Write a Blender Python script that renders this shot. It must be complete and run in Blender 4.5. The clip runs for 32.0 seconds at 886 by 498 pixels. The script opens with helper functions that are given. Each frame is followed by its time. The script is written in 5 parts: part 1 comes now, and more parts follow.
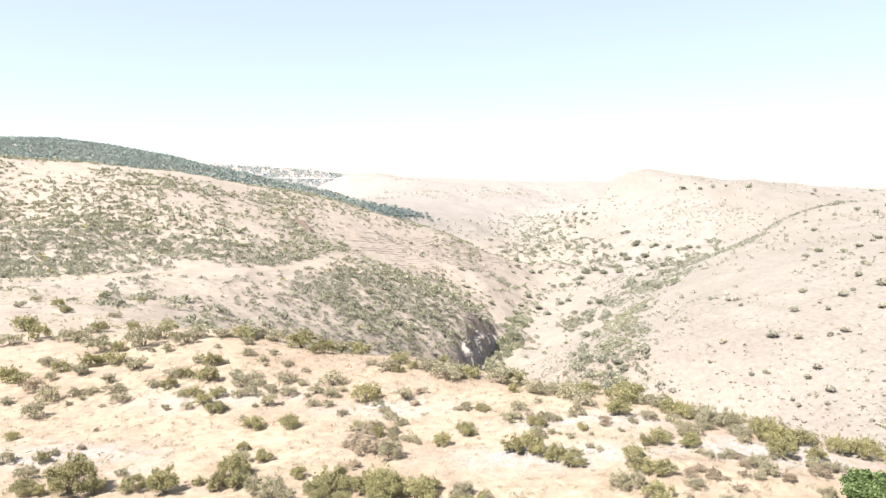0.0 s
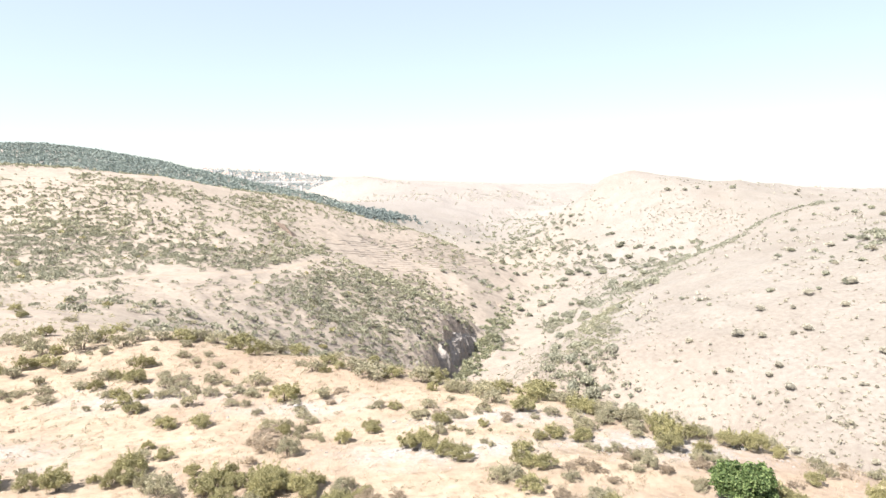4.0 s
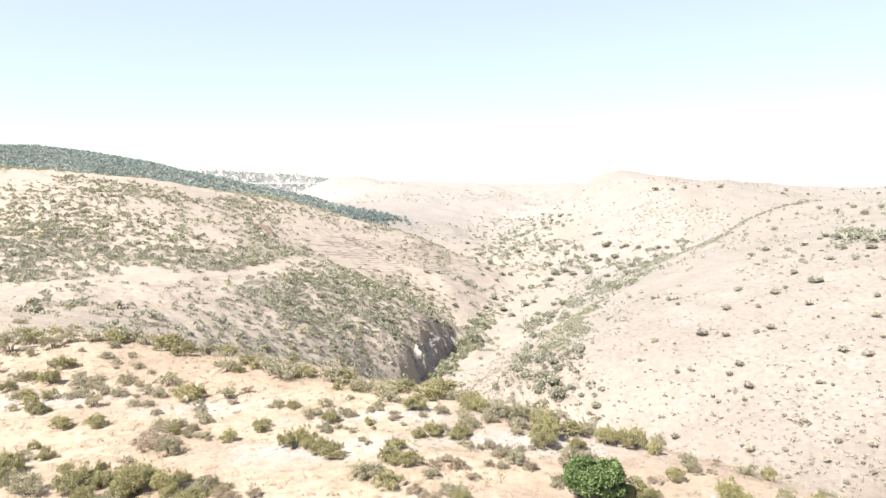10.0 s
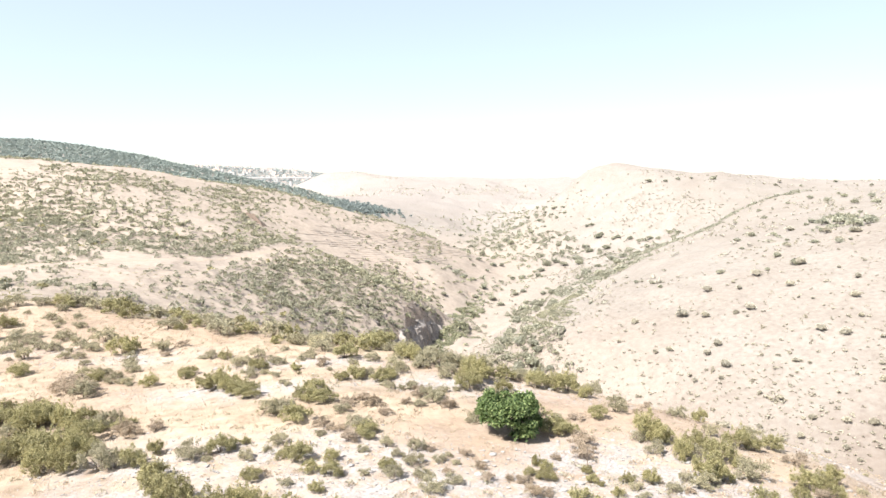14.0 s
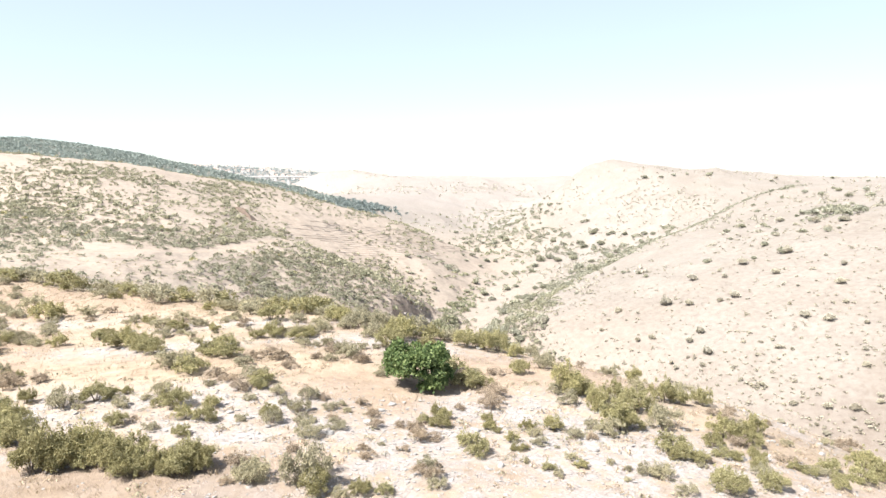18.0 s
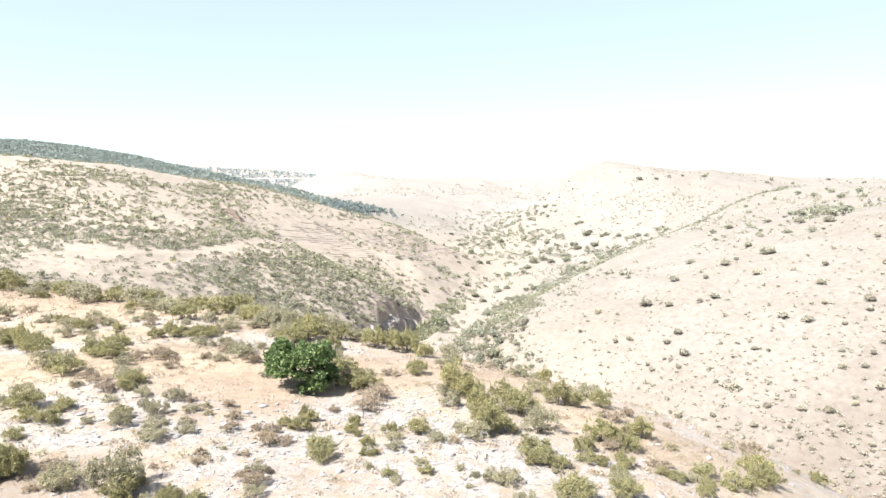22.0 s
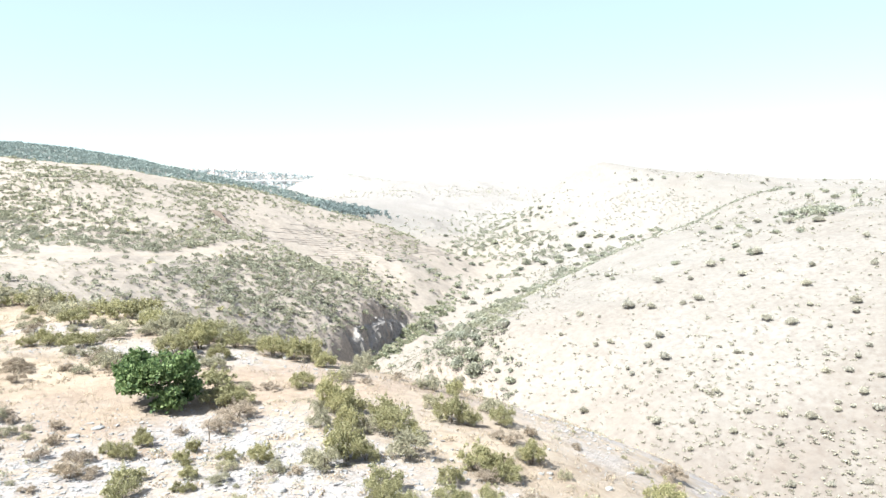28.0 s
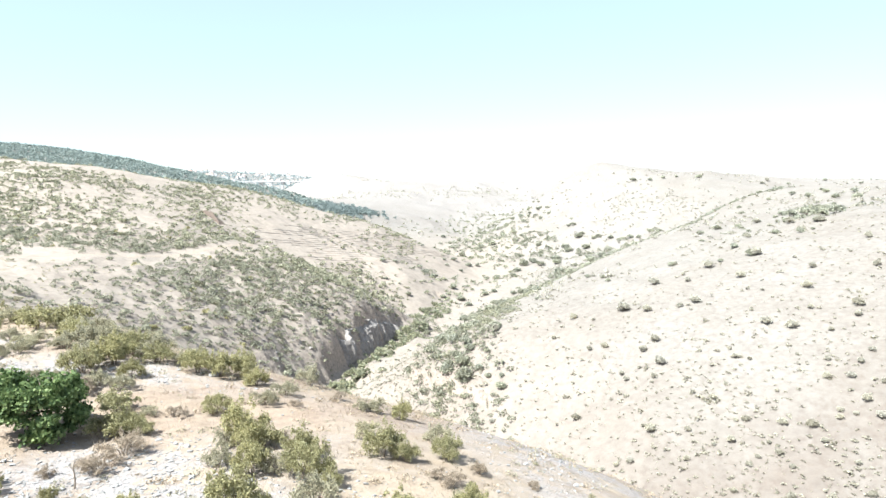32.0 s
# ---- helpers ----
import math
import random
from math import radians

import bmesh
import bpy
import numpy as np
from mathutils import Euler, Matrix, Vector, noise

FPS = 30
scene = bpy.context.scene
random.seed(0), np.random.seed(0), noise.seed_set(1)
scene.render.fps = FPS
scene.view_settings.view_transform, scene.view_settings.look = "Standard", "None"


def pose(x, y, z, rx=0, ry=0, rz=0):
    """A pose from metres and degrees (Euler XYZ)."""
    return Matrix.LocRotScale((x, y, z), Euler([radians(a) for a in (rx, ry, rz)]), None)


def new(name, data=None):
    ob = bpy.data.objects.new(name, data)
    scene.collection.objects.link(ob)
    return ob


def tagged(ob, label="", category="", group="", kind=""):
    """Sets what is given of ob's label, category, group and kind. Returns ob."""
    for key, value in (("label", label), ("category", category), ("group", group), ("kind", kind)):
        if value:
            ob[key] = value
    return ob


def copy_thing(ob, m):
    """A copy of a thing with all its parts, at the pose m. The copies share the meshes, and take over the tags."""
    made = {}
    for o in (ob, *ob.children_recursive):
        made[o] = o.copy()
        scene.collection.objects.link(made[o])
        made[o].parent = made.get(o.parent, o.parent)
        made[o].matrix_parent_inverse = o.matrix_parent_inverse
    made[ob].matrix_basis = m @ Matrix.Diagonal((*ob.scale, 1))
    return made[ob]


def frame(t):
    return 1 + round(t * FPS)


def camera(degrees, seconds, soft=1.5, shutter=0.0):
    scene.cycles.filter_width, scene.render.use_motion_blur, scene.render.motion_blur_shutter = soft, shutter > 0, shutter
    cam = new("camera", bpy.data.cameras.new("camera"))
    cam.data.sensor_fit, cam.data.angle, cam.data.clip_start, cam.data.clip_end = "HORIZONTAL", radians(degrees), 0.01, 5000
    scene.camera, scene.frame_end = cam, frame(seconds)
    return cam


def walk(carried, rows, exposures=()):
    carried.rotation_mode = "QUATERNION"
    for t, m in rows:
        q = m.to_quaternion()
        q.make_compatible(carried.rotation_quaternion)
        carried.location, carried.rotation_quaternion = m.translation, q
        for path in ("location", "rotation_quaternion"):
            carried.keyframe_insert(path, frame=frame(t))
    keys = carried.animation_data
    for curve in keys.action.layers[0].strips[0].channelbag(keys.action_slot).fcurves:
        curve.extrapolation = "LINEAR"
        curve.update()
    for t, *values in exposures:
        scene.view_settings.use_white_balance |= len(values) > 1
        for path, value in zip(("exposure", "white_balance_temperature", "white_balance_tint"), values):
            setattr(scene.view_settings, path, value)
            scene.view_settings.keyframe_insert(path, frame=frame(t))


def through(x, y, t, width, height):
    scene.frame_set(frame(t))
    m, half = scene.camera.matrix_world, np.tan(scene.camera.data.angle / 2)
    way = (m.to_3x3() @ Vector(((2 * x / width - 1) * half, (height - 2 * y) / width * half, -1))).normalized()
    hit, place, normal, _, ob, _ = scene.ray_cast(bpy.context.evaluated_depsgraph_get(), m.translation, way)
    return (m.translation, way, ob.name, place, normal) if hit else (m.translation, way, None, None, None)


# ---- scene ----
cam = camera(65.5, 32.0)
# seconds, x, y, z, yaw, pitch, roll
PATH = [
    (0.0, 0.00, 0.00, 0.00, -0.00, -5.40, 0.62),
    (1.0, 2.00, -0.31, -0.01, -0.09, -5.32, 0.49),
    (1.5, 2.99, -0.46, -0.02, -0.37, -5.28, 0.43),
    (2.0, 3.90, -0.63, -0.03, -0.45, -5.25, 0.38),
    (3.0, 5.71, -0.99, 0.01, -0.52, -5.20, 0.30),
    (3.5, 6.61, -1.15, 0.02, -0.54, -5.17, 0.27),
    (5.5, 10.06, -1.74, 0.05, -0.63, -5.15, 0.16),
    (6.0, 10.88, -1.82, 0.06, -0.66, -5.14, 0.15),
    (7.0, 12.48, -2.01, 0.07, -0.69, -5.14, 0.13),
    (8.0, 14.07, -2.19, 0.08, -0.74, -5.12, 0.11),
    (9.0, 15.49, -2.27, 0.12, -0.77, -5.12, 0.07),
    (10.0, 16.78, -2.18, 0.13, -0.79, -5.12, 0.01),
    (10.5, 17.46, -2.06, 0.04, -0.81, -5.13, -0.02),
    (11.0, 18.16, -1.97, -0.33, -0.84, -5.17, -0.04),
    (11.5, 18.87, -1.93, -0.93, -0.86, -5.22, -0.04),
    (12.0, 19.58, -1.85, -1.58, -0.89, -5.28, -0.03),
    (13.0, 21.00, -1.57, -2.97, -0.93, -5.38, -0.00),
    (13.5, 21.73, -1.40, -3.72, -0.94, -5.40, -0.00),
    (15.5, 24.63, -0.39, -6.66, -0.96, -5.53, -0.03),
    (16.0, 25.34, -0.07, -7.36, -0.96, -5.55, -0.05),
    (16.5, 26.05, 0.27, -7.88, -0.96, -5.53, -0.05),
    (17.0, 26.76, 0.61, -8.10, -0.94, -5.49, -0.05),
    (18.0, 28.22, 1.17, -8.29, -0.91, -5.41, -0.06),
    (19.0, 29.77, 1.62, -8.42, -0.88, -5.36, -0.08),
    (20.0, 31.40, 2.04, -8.57, -0.86, -5.32, -0.09),
    (21.0, 33.13, 2.44, -8.74, -0.84, -5.27, -0.08),
    (22.0, 34.87, 2.77, -8.88, -0.83, -5.23, -0.10),
    (23.0, 36.49, 3.13, -9.03, -0.86, -5.17, -0.09),
    (23.5, 37.17, 3.31, -9.08, -0.86, -5.14, -0.12),
    (24.0, 37.80, 3.51, -9.15, -0.84, -5.13, -0.13),
    (24.5, 38.32, 3.75, -9.19, -0.84, -5.09, -0.14),
    (25.0, 38.78, 4.05, -9.23, -0.84, -5.07, -0.16),
    (25.5, 39.22, 4.41, -9.30, -0.84, -5.07, -0.16),
    (27.5, 40.72, 6.77, -9.51, -0.85, -5.07, -0.19),
    (28.0, 41.06, 7.42, -9.56, -0.86, -5.06, -0.20),
    (29.0, 41.76, 8.78, -9.67, -0.85, -5.06, -0.22),
    (30.0, 42.49, 10.11, -9.79, -0.84, -5.03, -0.24),
    (31.0, 43.26, 11.47, -9.93, -0.84, -5.01, -0.26),
    (32.0, 44.02, 12.90, -10.05, -0.85, -4.99, -0.27),
]
EXPOSURES = [(0.0, 1.9, 6500, 11), (14.0, 1.93, 6500, 11), (20.0, 1.97, 6450, 10), (25.0, 2.02, 6050, 6), (32.0, 2.03, 5900, 4)]
walk(cam, [(t, pose(x, y, z, 90 + pitch, -roll, yaw)) for t, x, y, z, yaw, pitch, roll in PATH], EXPOSURES)

# ---- light ----
SUN_ELEVATION, SUN_FROM = radians(51), radians(-128)  # bearing of the sun from +y, clockwise
world = bpy.data.worlds.new("sky")
scene.world = world
world.use_nodes = True
_w = world.node_tree
_sky = _w.nodes.new("ShaderNodeTexSky")
_sky.sky_type, _sky.sun_disc = "NISHITA", False
_sky.sun_elevation, _sky.sun_rotation = SUN_ELEVATION, SUN_FROM
_sky.air_density, _sky.dust_density, _sky.ozone_density, _sky.altitude = 1.0, 0.7, 1.0, 300
_haze = _w.nodes.new("ShaderNodeMix")  # summer haze pales the blue all round
_haze.data_type = "RGBA"
_haze.inputs[0].default_value, _haze.inputs[7].default_value = 0.57, (3.2, 3.4, 3.5, 1)
_w.links.new(_sky.outputs[0], _haze.inputs[6])
_w.links.new(_haze.outputs[2], _w.nodes["Background"].inputs[0])
_w.nodes["Background"].inputs[1].default_value = 0.071
sun = new("sun", bpy.data.lights.new("sun", "SUN"))
sun.data.energy, sun.data.angle, sun.data.color = 4.0, radians(0.6), (1.0, 0.95, 0.87)
_to_sun = Vector((math.sin(SUN_FROM) * math.cos(SUN_ELEVATION), math.cos(SUN_FROM) * math.cos(SUN_ELEVATION), math.sin(SUN_ELEVATION)))
sun.matrix_world = Matrix.Translation((0, 0, 200)) @ _to_sun.to_track_quat("Z", "Y").to_matrix().to_4x4()


# ---- materials ----
def nodes_of(name):
    m = bpy.data.materials.new(name)
    m.use_nodes = True
    t = m.node_tree
    return m, t, t.nodes["Principled BSDF"]


def ramp(t, source, stops):
    r = t.nodes.new("ShaderNodeValToRGB")
    while len(r.color_ramp.elements) < len(stops):
        r.color_ramp.elements.new(0.5)
    for e, (at, c) in zip(r.color_ramp.elements, stops):
        e.position, e.color = at, (*c, 1) if len(c) == 3 else c
    t.links.new(source, r.inputs[0])
    return r.outputs[0]


def grain(t, scale, detail=4.0, rough=0.55, warp=0.0):
    n = t.nodes.new("ShaderNodeTexNoise")
    n.inputs["Scale"].default_value, n.inputs["Detail"].default_value = scale, detail
    n.inputs["Roughness"].default_value, n.inputs["Distortion"].default_value = rough, warp
    g = t.nodes.new("ShaderNodeNewGeometry")
    t.links.new(g.outputs["Position"], n.inputs["Vector"])
    return n.outputs[0]


def blend(t, factor, a, b, kind="MIX"):
    x = t.nodes.new("ShaderNodeMix")
    x.data_type, x.blend_type = "RGBA", kind
    for socket, value in ((x.inputs[0], factor), (x.inputs[6], a), (x.inputs[7], b)):
        if hasattr(value, "links") or hasattr(value, "is_output"):
            t.links.new(value, socket)
        else:
            socket.default_value = value if isinstance(value, (int, float)) else (*value, 1)
    return x.outputs[2]


def bump(t, bsdf, height, strength, distance):
    b = t.nodes.new("ShaderNodeBump")
    b.inputs["Strength"].default_value, b.inputs["Distance"].default_value = strength, distance
    t.links.new(height, b.inputs["Height"])
    t.links.new(b.outputs[0], bsdf.inputs["Normal"])


def ground_material():
    """Dry straw and bare reddish earth, with pale limestone showing through where the cover attribute says so."""
    m, t, p = nodes_of("dry_hillside")
    straw = ramp(t, grain(t, 0.9, 8, 0.65), [(0.27, (0.176, 0.134, 0.095)), (0.45, (0.294, 0.238, 0.179)), (0.73, (0.378, 0.319, 0.254))])
    earth = ramp(t, grain(t, 2.2, 8, 0.7), [(0.30, (0.190, 0.139, 0.104)), (0.70, (0.330, 0.260, 0.204))])
    stone = ramp(t, grain(t, 3.1, 10, 0.75, 0.6), [(0.34, (0.168, 0.150, 0.140)), (0.46, (0.300, 0.272, 0.262)), (0.66, (0.374, 0.346, 0.335))])
    cells = t.nodes.new("ShaderNodeTexVoronoi")
    cells.feature = "DISTANCE_TO_EDGE"
    cells.inputs["Scale"].default_value = 2.3
    cells.inputs["Randomness"].default_value = 1.0
    where = t.nodes.new("ShaderNodeNewGeometry")
    t.links.new(where.outputs["Position"], cells.inputs["Vector"])
    cracks = ramp(t, cells.outputs["Distance"], [(0.0, (0.42, 0.40, 0.37)), (0.09, (1, 1, 1))])
    stone = blend(t, 0.3, stone, cracks, "MULTIPLY")
    patches = ramp(t, grain(t, 0.045, 5, 0.6), [(0.42, (0, 0, 0)), (0.62, (1, 1, 1))])
    fine = ramp(t, grain(t, 0.35, 6, 0.62), [(0.40, (0, 0, 0)), (0.66, (1, 1, 1))])
    base = blend(t, blend(t, 0.45, patches, fine), straw, earth)
    hazed_cover = t.nodes.new("ShaderNodeAttribute")  # greyer soil east of the gorge and on the far hills, standing in for haze
    hazed_cover.attribute_name = "hazed_soil"
    hazed_soil = ramp(t, grain(t, 0.7, 9, 0.68), [(0.32, (0.139, 0.122, 0.111)), (0.5, (0.187, 0.174, 0.159)), (0.68, (0.225, 0.213, 0.199))])
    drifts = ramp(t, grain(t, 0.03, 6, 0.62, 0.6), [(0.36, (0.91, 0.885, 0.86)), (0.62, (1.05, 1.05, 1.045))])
    hazed_soil = blend(t, 1.0, hazed_soil, drifts, "MULTIPLY")
    upland = t.nodes.new("ShaderNodeAttribute")  # thin grey-buff soil over rock on the hills, its blue raised for haze
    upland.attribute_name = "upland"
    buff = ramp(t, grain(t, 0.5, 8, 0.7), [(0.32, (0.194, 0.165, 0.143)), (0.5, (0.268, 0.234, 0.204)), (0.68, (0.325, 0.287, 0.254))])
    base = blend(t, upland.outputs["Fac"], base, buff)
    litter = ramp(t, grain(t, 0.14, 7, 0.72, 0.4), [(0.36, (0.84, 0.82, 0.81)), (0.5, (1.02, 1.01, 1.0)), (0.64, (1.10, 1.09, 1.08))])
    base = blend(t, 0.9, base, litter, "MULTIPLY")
    base = blend(t, hazed_cover.outputs["Fac"], base, hazed_soil)
    cover = t.nodes.new("ShaderNodeAttribute")
    cover.attribute_name = "stone"
    broken = t.nodes.new("ShaderNodeMath")
    broken.operation, broken.use_clamp = "MULTIPLY_ADD", True
    mask = ramp(t, grain(t, 0.55, 9, 0.7, 0.4), [(0.38, (0, 0, 0)), (0.56, (1, 1, 1))])
    t.links.new(cover.outputs["Fac"], broken.inputs[0])
    t.links.new(mask, broken.inputs[1])
    broken.inputs[2].default_value = 0.0
    colour = blend(t, broken.outputs[0], base, stone)
    crag = t.nodes.new("ShaderNodeAttribute")
    crag.attribute_name = "crag"
    rock = ramp(t, grain(t, 0.9, 9, 0.75, 0.8), [(0.36, (0.155, 0.128, 0.108)), (0.5, (0.280, 0.233, 0.196)), (0.66, (0.375, 0.318, 0.272))])
    colour = blend(t, crag.outputs["Fac"], colour, rock)
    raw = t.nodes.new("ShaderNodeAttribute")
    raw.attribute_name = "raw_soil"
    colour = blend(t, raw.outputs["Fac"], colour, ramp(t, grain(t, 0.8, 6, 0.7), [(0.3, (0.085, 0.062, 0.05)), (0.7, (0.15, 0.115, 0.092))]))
    t.links.new(colour, p.inputs["Base Color"])
    p.inputs["Roughness"].default_value = 0.95
    p.inputs["Specular IOR Level"].default_value = 0.15
    bump(t, p, grain(t, 2.9, 10, 0.76), 0.6, 0.25)
    return m


def leaf_material(name, dark, mid, pale, through=0.34):
    m, t, p = nodes_of(name)
    g = t.nodes.new("ShaderNodeNewGeometry")
    o = t.nodes.new("ShaderNodeObjectInfo")
    leaf = ramp(t, g.outputs["Random Per Island"], [(0.1, dark), (0.5, mid), (0.95, pale)])
    plant = ramp(t, o.outputs["Random"], [(0.0, (0.82, 0.80, 0.74)), (0.5, (1, 1, 1)), (1.0, (1.15, 1.13, 1.05))])
    colour = blend(t, 1.0, leaf, plant, "MULTIPLY")
    t.links.new(colour, p.inputs["Base Color"])
    p.inputs["Roughness"].default_value = 0.6
    p.inputs["Specular IOR Level"].default_value = 0.25
    tr = t.nodes.new("ShaderNodeBsdfTranslucent")
    t.links.new(colour, tr.inputs[0])
    mix = t.nodes.new("ShaderNodeMixShader")
    mix.inputs[0].default_value = through
    t.links.new(p.outputs[0], mix.inputs[1])
    t.links.new(tr.outputs[0], mix.inputs[2])
    t.links.new(mix.outputs[0], t.nodes["Material Output"].inputs[0])
    return m


def plain_material(name, low, high, scale, rough=0.85, relief=0.0):
    m, t, p = nodes_of(name)
    t.links.new(ramp(t, grain(t, scale, 7, 0.65), [(0.3, low), (0.7, high)]), p.inputs["Base Color"])
    p.inputs["Roughness"].default_value = rough
    if relief:
        bump(t, p, grain(t, scale * 2.5, 8, 0.7), 0.8, relief)
    return m


GROUND = ground_material()
LEAF_OLIVE = leaf_material("olive_leaves", (0.165, 0.152, 0.075), (0.290, 0.271, 0.140), (0.382, 0.356, 0.203))
LEAF_GREEN = leaf_material("fresh_green_leaves", (0.055, 0.088, 0.034), (0.115, 0.166, 0.064), (0.195, 0.245, 0.105))
LEAF_LIME = leaf_material("yellow_green_leaves", (0.172, 0.167, 0.084), (0.276, 0.261, 0.136), (0.390, 0.359, 0.208))
LEAF_DRY = leaf_material("dry_thorny_twigs", (0.200, 0.158, 0.115), (0.325, 0.265, 0.205), (0.450, 0.382, 0.308), 0.3)
LEAF_DUSTY = leaf_material("dusty_scrub_leaves", (0.180, 0.167, 0.112), (0.318, 0.296, 0.206), (0.424, 0.395, 0.286))
LEAF_HILL = leaf_material("hill_scrub_leaves", (0.180, 0.180, 0.130), (0.260, 0.258, 0.192), (0.340, 0.333, 0.254))
LEAF_FOLD = leaf_material("grey_olive_leaves", (0.236, 0.242, 0.188), (0.318, 0.320, 0.258), (0.395, 0.392, 0.325))
# pale blue-grey, so distance haze is part of the far trees' leaf colour
LEAF_FAR = leaf_material("hazed_tree_leaves", (0.253, 0.301, 0.306), (0.299, 0.351, 0.356), (0.345, 0.397, 0.402), 0.3)
# dusty grey, made paler still so the slopes' haze sits in the leaf colour
LEAF_GREY = leaf_material("hazed_grey_scrub_leaves", (0.290, 0.272, 0.228), (0.405, 0.382, 0.322), (0.510, 0.482, 0.415), 0.3)
LEAF_VALLEY = leaf_material("valley_leaves", (0.159, 0.180, 0.125), (0.288, 0.297, 0.208), (0.409, 0.398, 0.282))
# needles lightened towards blue-grey to paint in the haze over the far hill
LEAF_PINE = leaf_material("hazed_pine_needles", (0.168, 0.200, 0.194), (0.198, 0.234, 0.226), (0.228, 0.266, 0.256), 0.3)
BARK = plain_material("grey_brown_bark", (0.10, 0.075, 0.055), (0.22, 0.18, 0.14), 9.0, 0.9, 0.02)
LIMESTONE = plain_material("weathered_limestone", (0.194, 0.185, 0.178), (0.332, 0.321, 0.313), 3.5, 0.9, 0.06)
CLIFF_ROCK = plain_material("brown_cliff_rock", (0.155, 0.143, 0.136), (0.300, 0.270, 0.250), 0.7, 0.9, 0.5)
TRACK_DIRT = plain_material("pale_track_dirt", (0.215, 0.174, 0.135), (0.290, 0.240, 0.190), 0.8, 0.95, 0.05)
CONCRETE = plain_material("pale_concrete", (0.36, 0.36, 0.36), (0.48, 0.48, 0.48), 0.2, 0.8)
HOUSE_STONE = plain_material("pale_house_stone", (0.36, 0.36, 0.355), (0.50, 0.50, 0.495), 0.05, 0.8)
# roof red washed out in its colour to imitate haze over the town
ROOF_TILE = plain_material("hazed_red_roof", (0.357, 0.230, 0.192), (0.483, 0.338, 0.288), 0.3, 0.85)


# Landforms: lines of known height, (x, y, z) in metres from the first camera.
CENTRE = (22.0, -60.0)
STREAM = [(420, -120, -98), (250, -40, -95), (140, 45, -87), (90, 92, -82), (60, 125, -79), (30, 165, -77), (8, 208, -75), (8, 240, -75),
          (22, 290, -77), (32, 340, -78), (50, 420, -77), (78, 520, -75), (92, 640, -71), (105, 850, -65), (112, 985, -60), (180, 1130, -52), (300, 1330, -38)]
PLATEAU = [(-10, -20, -21), (20, 18, -20.4), (0, 42, -20.3), (30, 40, -20.5), (0, 62, -20.6), (-14, 76, -20.8), (-25, 60, -21.3), (-38, 66, -22.3), (-60, 50, -22.5), (-90, 20, -23)]
RIM = [(-62, 116, -24.5), (-28, 98, -21.4), (-1, 83, -21.2), (18, 69, -21.2), (34, 55, -21.4), (45, 43, -21.9), (48, 20, -22.0), (50, -30, -22)]
SPUR_SIDE = [(-30, 128, -33), (-6, 112, -36), (18, 96, -38), (40, 78, -37), (58, 59, -32), (68, 45, -34), (75, 10, -36), (80, -40, -38)]
LEFT_FLAT = [(-67, 138, -26.5), (-110, 130, -26), (-100, 75, -24), (-160, 240, -31), (-80, 229, -32), (-140, 170, -28)]
LEFT_HILL = [(-52, 247, -38), (-22, 257, -53), (-88, 340, -26.5), (-160, 330, -18), (-212, 335, -19), (-183, 366, -9), (-162, 406, -5), (-47, 390, -43),
             (-62, 290, -37), (-85, 410, -26), (-128, 485, -8), (-52, 466, -32), (-21, 482, -43)]
NOSE = [(-30, 370, -45), (-8, 341, -50), (8, 322, -55)]
SIDE_GULLY = [(-25, 404, -52), (0, 384, -61), (20, 362, -70)]
TERRACES = [(-29, 432, -46), (-9, 468, -47), (20, 467, -56.5), (13, 427, -60), (32, 428, -65), (46, 480, -68)]
CLIFF_TOP = [(-16, 236, -54), (-3, 268, -57), (14, 308, -59), (24, 350, -68)]
LEFT_CREST = [(-420, 470, 24), (-330, 460, 17), (-249, 450, 10.6), (-174, 505, 3.5), (-150, 535, -3), (-120, 560, -8.5), (-93, 577, -14.7), (-73, 602, -24.5), (-52, 620, -35), (-30, 615, -38), (-5, 600, -40), (21, 560, -49.5), (46, 530, -61)]
BEHIND_CREST = [(-420, 640, 0), (-250, 680, -10), (-120, 740, -38), (-60, 745, -52), (10, 720, -64), (33, 725, -68), (40, 640, -70), (-10, 840, -54)]
FOREST_CREST = [(-1200, 1400, 80), (-930, 1400, 60), (-840, 1400, 70), (-752, 1400, 69), (-591, 1350, 53), (-456, 1250, 36), (-362, 1150, 18),
                (-300, 1100, 7), (-200, 1000, -9), (-140, 930, -25), (-41, 893, -43)]
FOREST_FOOT = [(-700, 1050, 40), (-450, 900, 12), (-300, 860, -4), (-180, 820, -24)]
RIGHT_SLOPE = [(30, 208, -64), (61, 206, -50), (98, 177, -45.5), (121, 168, -40.4), (106, 143, -52), (107, 122, -60.5), (87, 146, -57.4), (122, 146, -46.6),
               (99, 225, -39), (140, 216, -29), (190, 200, -20), (170, 120, -42), (260, 200, -8), (400, 150, -5)]
RIGHT_CREST = [(50, 268, -63), (92, 292, -50), (134, 330, -38), (188, 420, -35), (253, 500, -25), (300, 532, -14), (330, 640, -14), (419, 677, -13), (700, 720, -8), (330, 400, -15), (500, 450, -9)]
RIGHT_GULLY = [(110, 490, -71), (180, 535, -61), (250, 560, -36), (290, 590, -22)]
RIGHT_FAR = [(150, 620, -55), (193, 644, -37.5), (235, 618, -27), (262, 722, -1), (215, 862, 9.5), (330, 900, 3), (600, 1000, -5), (900, 1000, -5), (235, 1180, -30), (190, 900, -28), (150, 760, -52)]
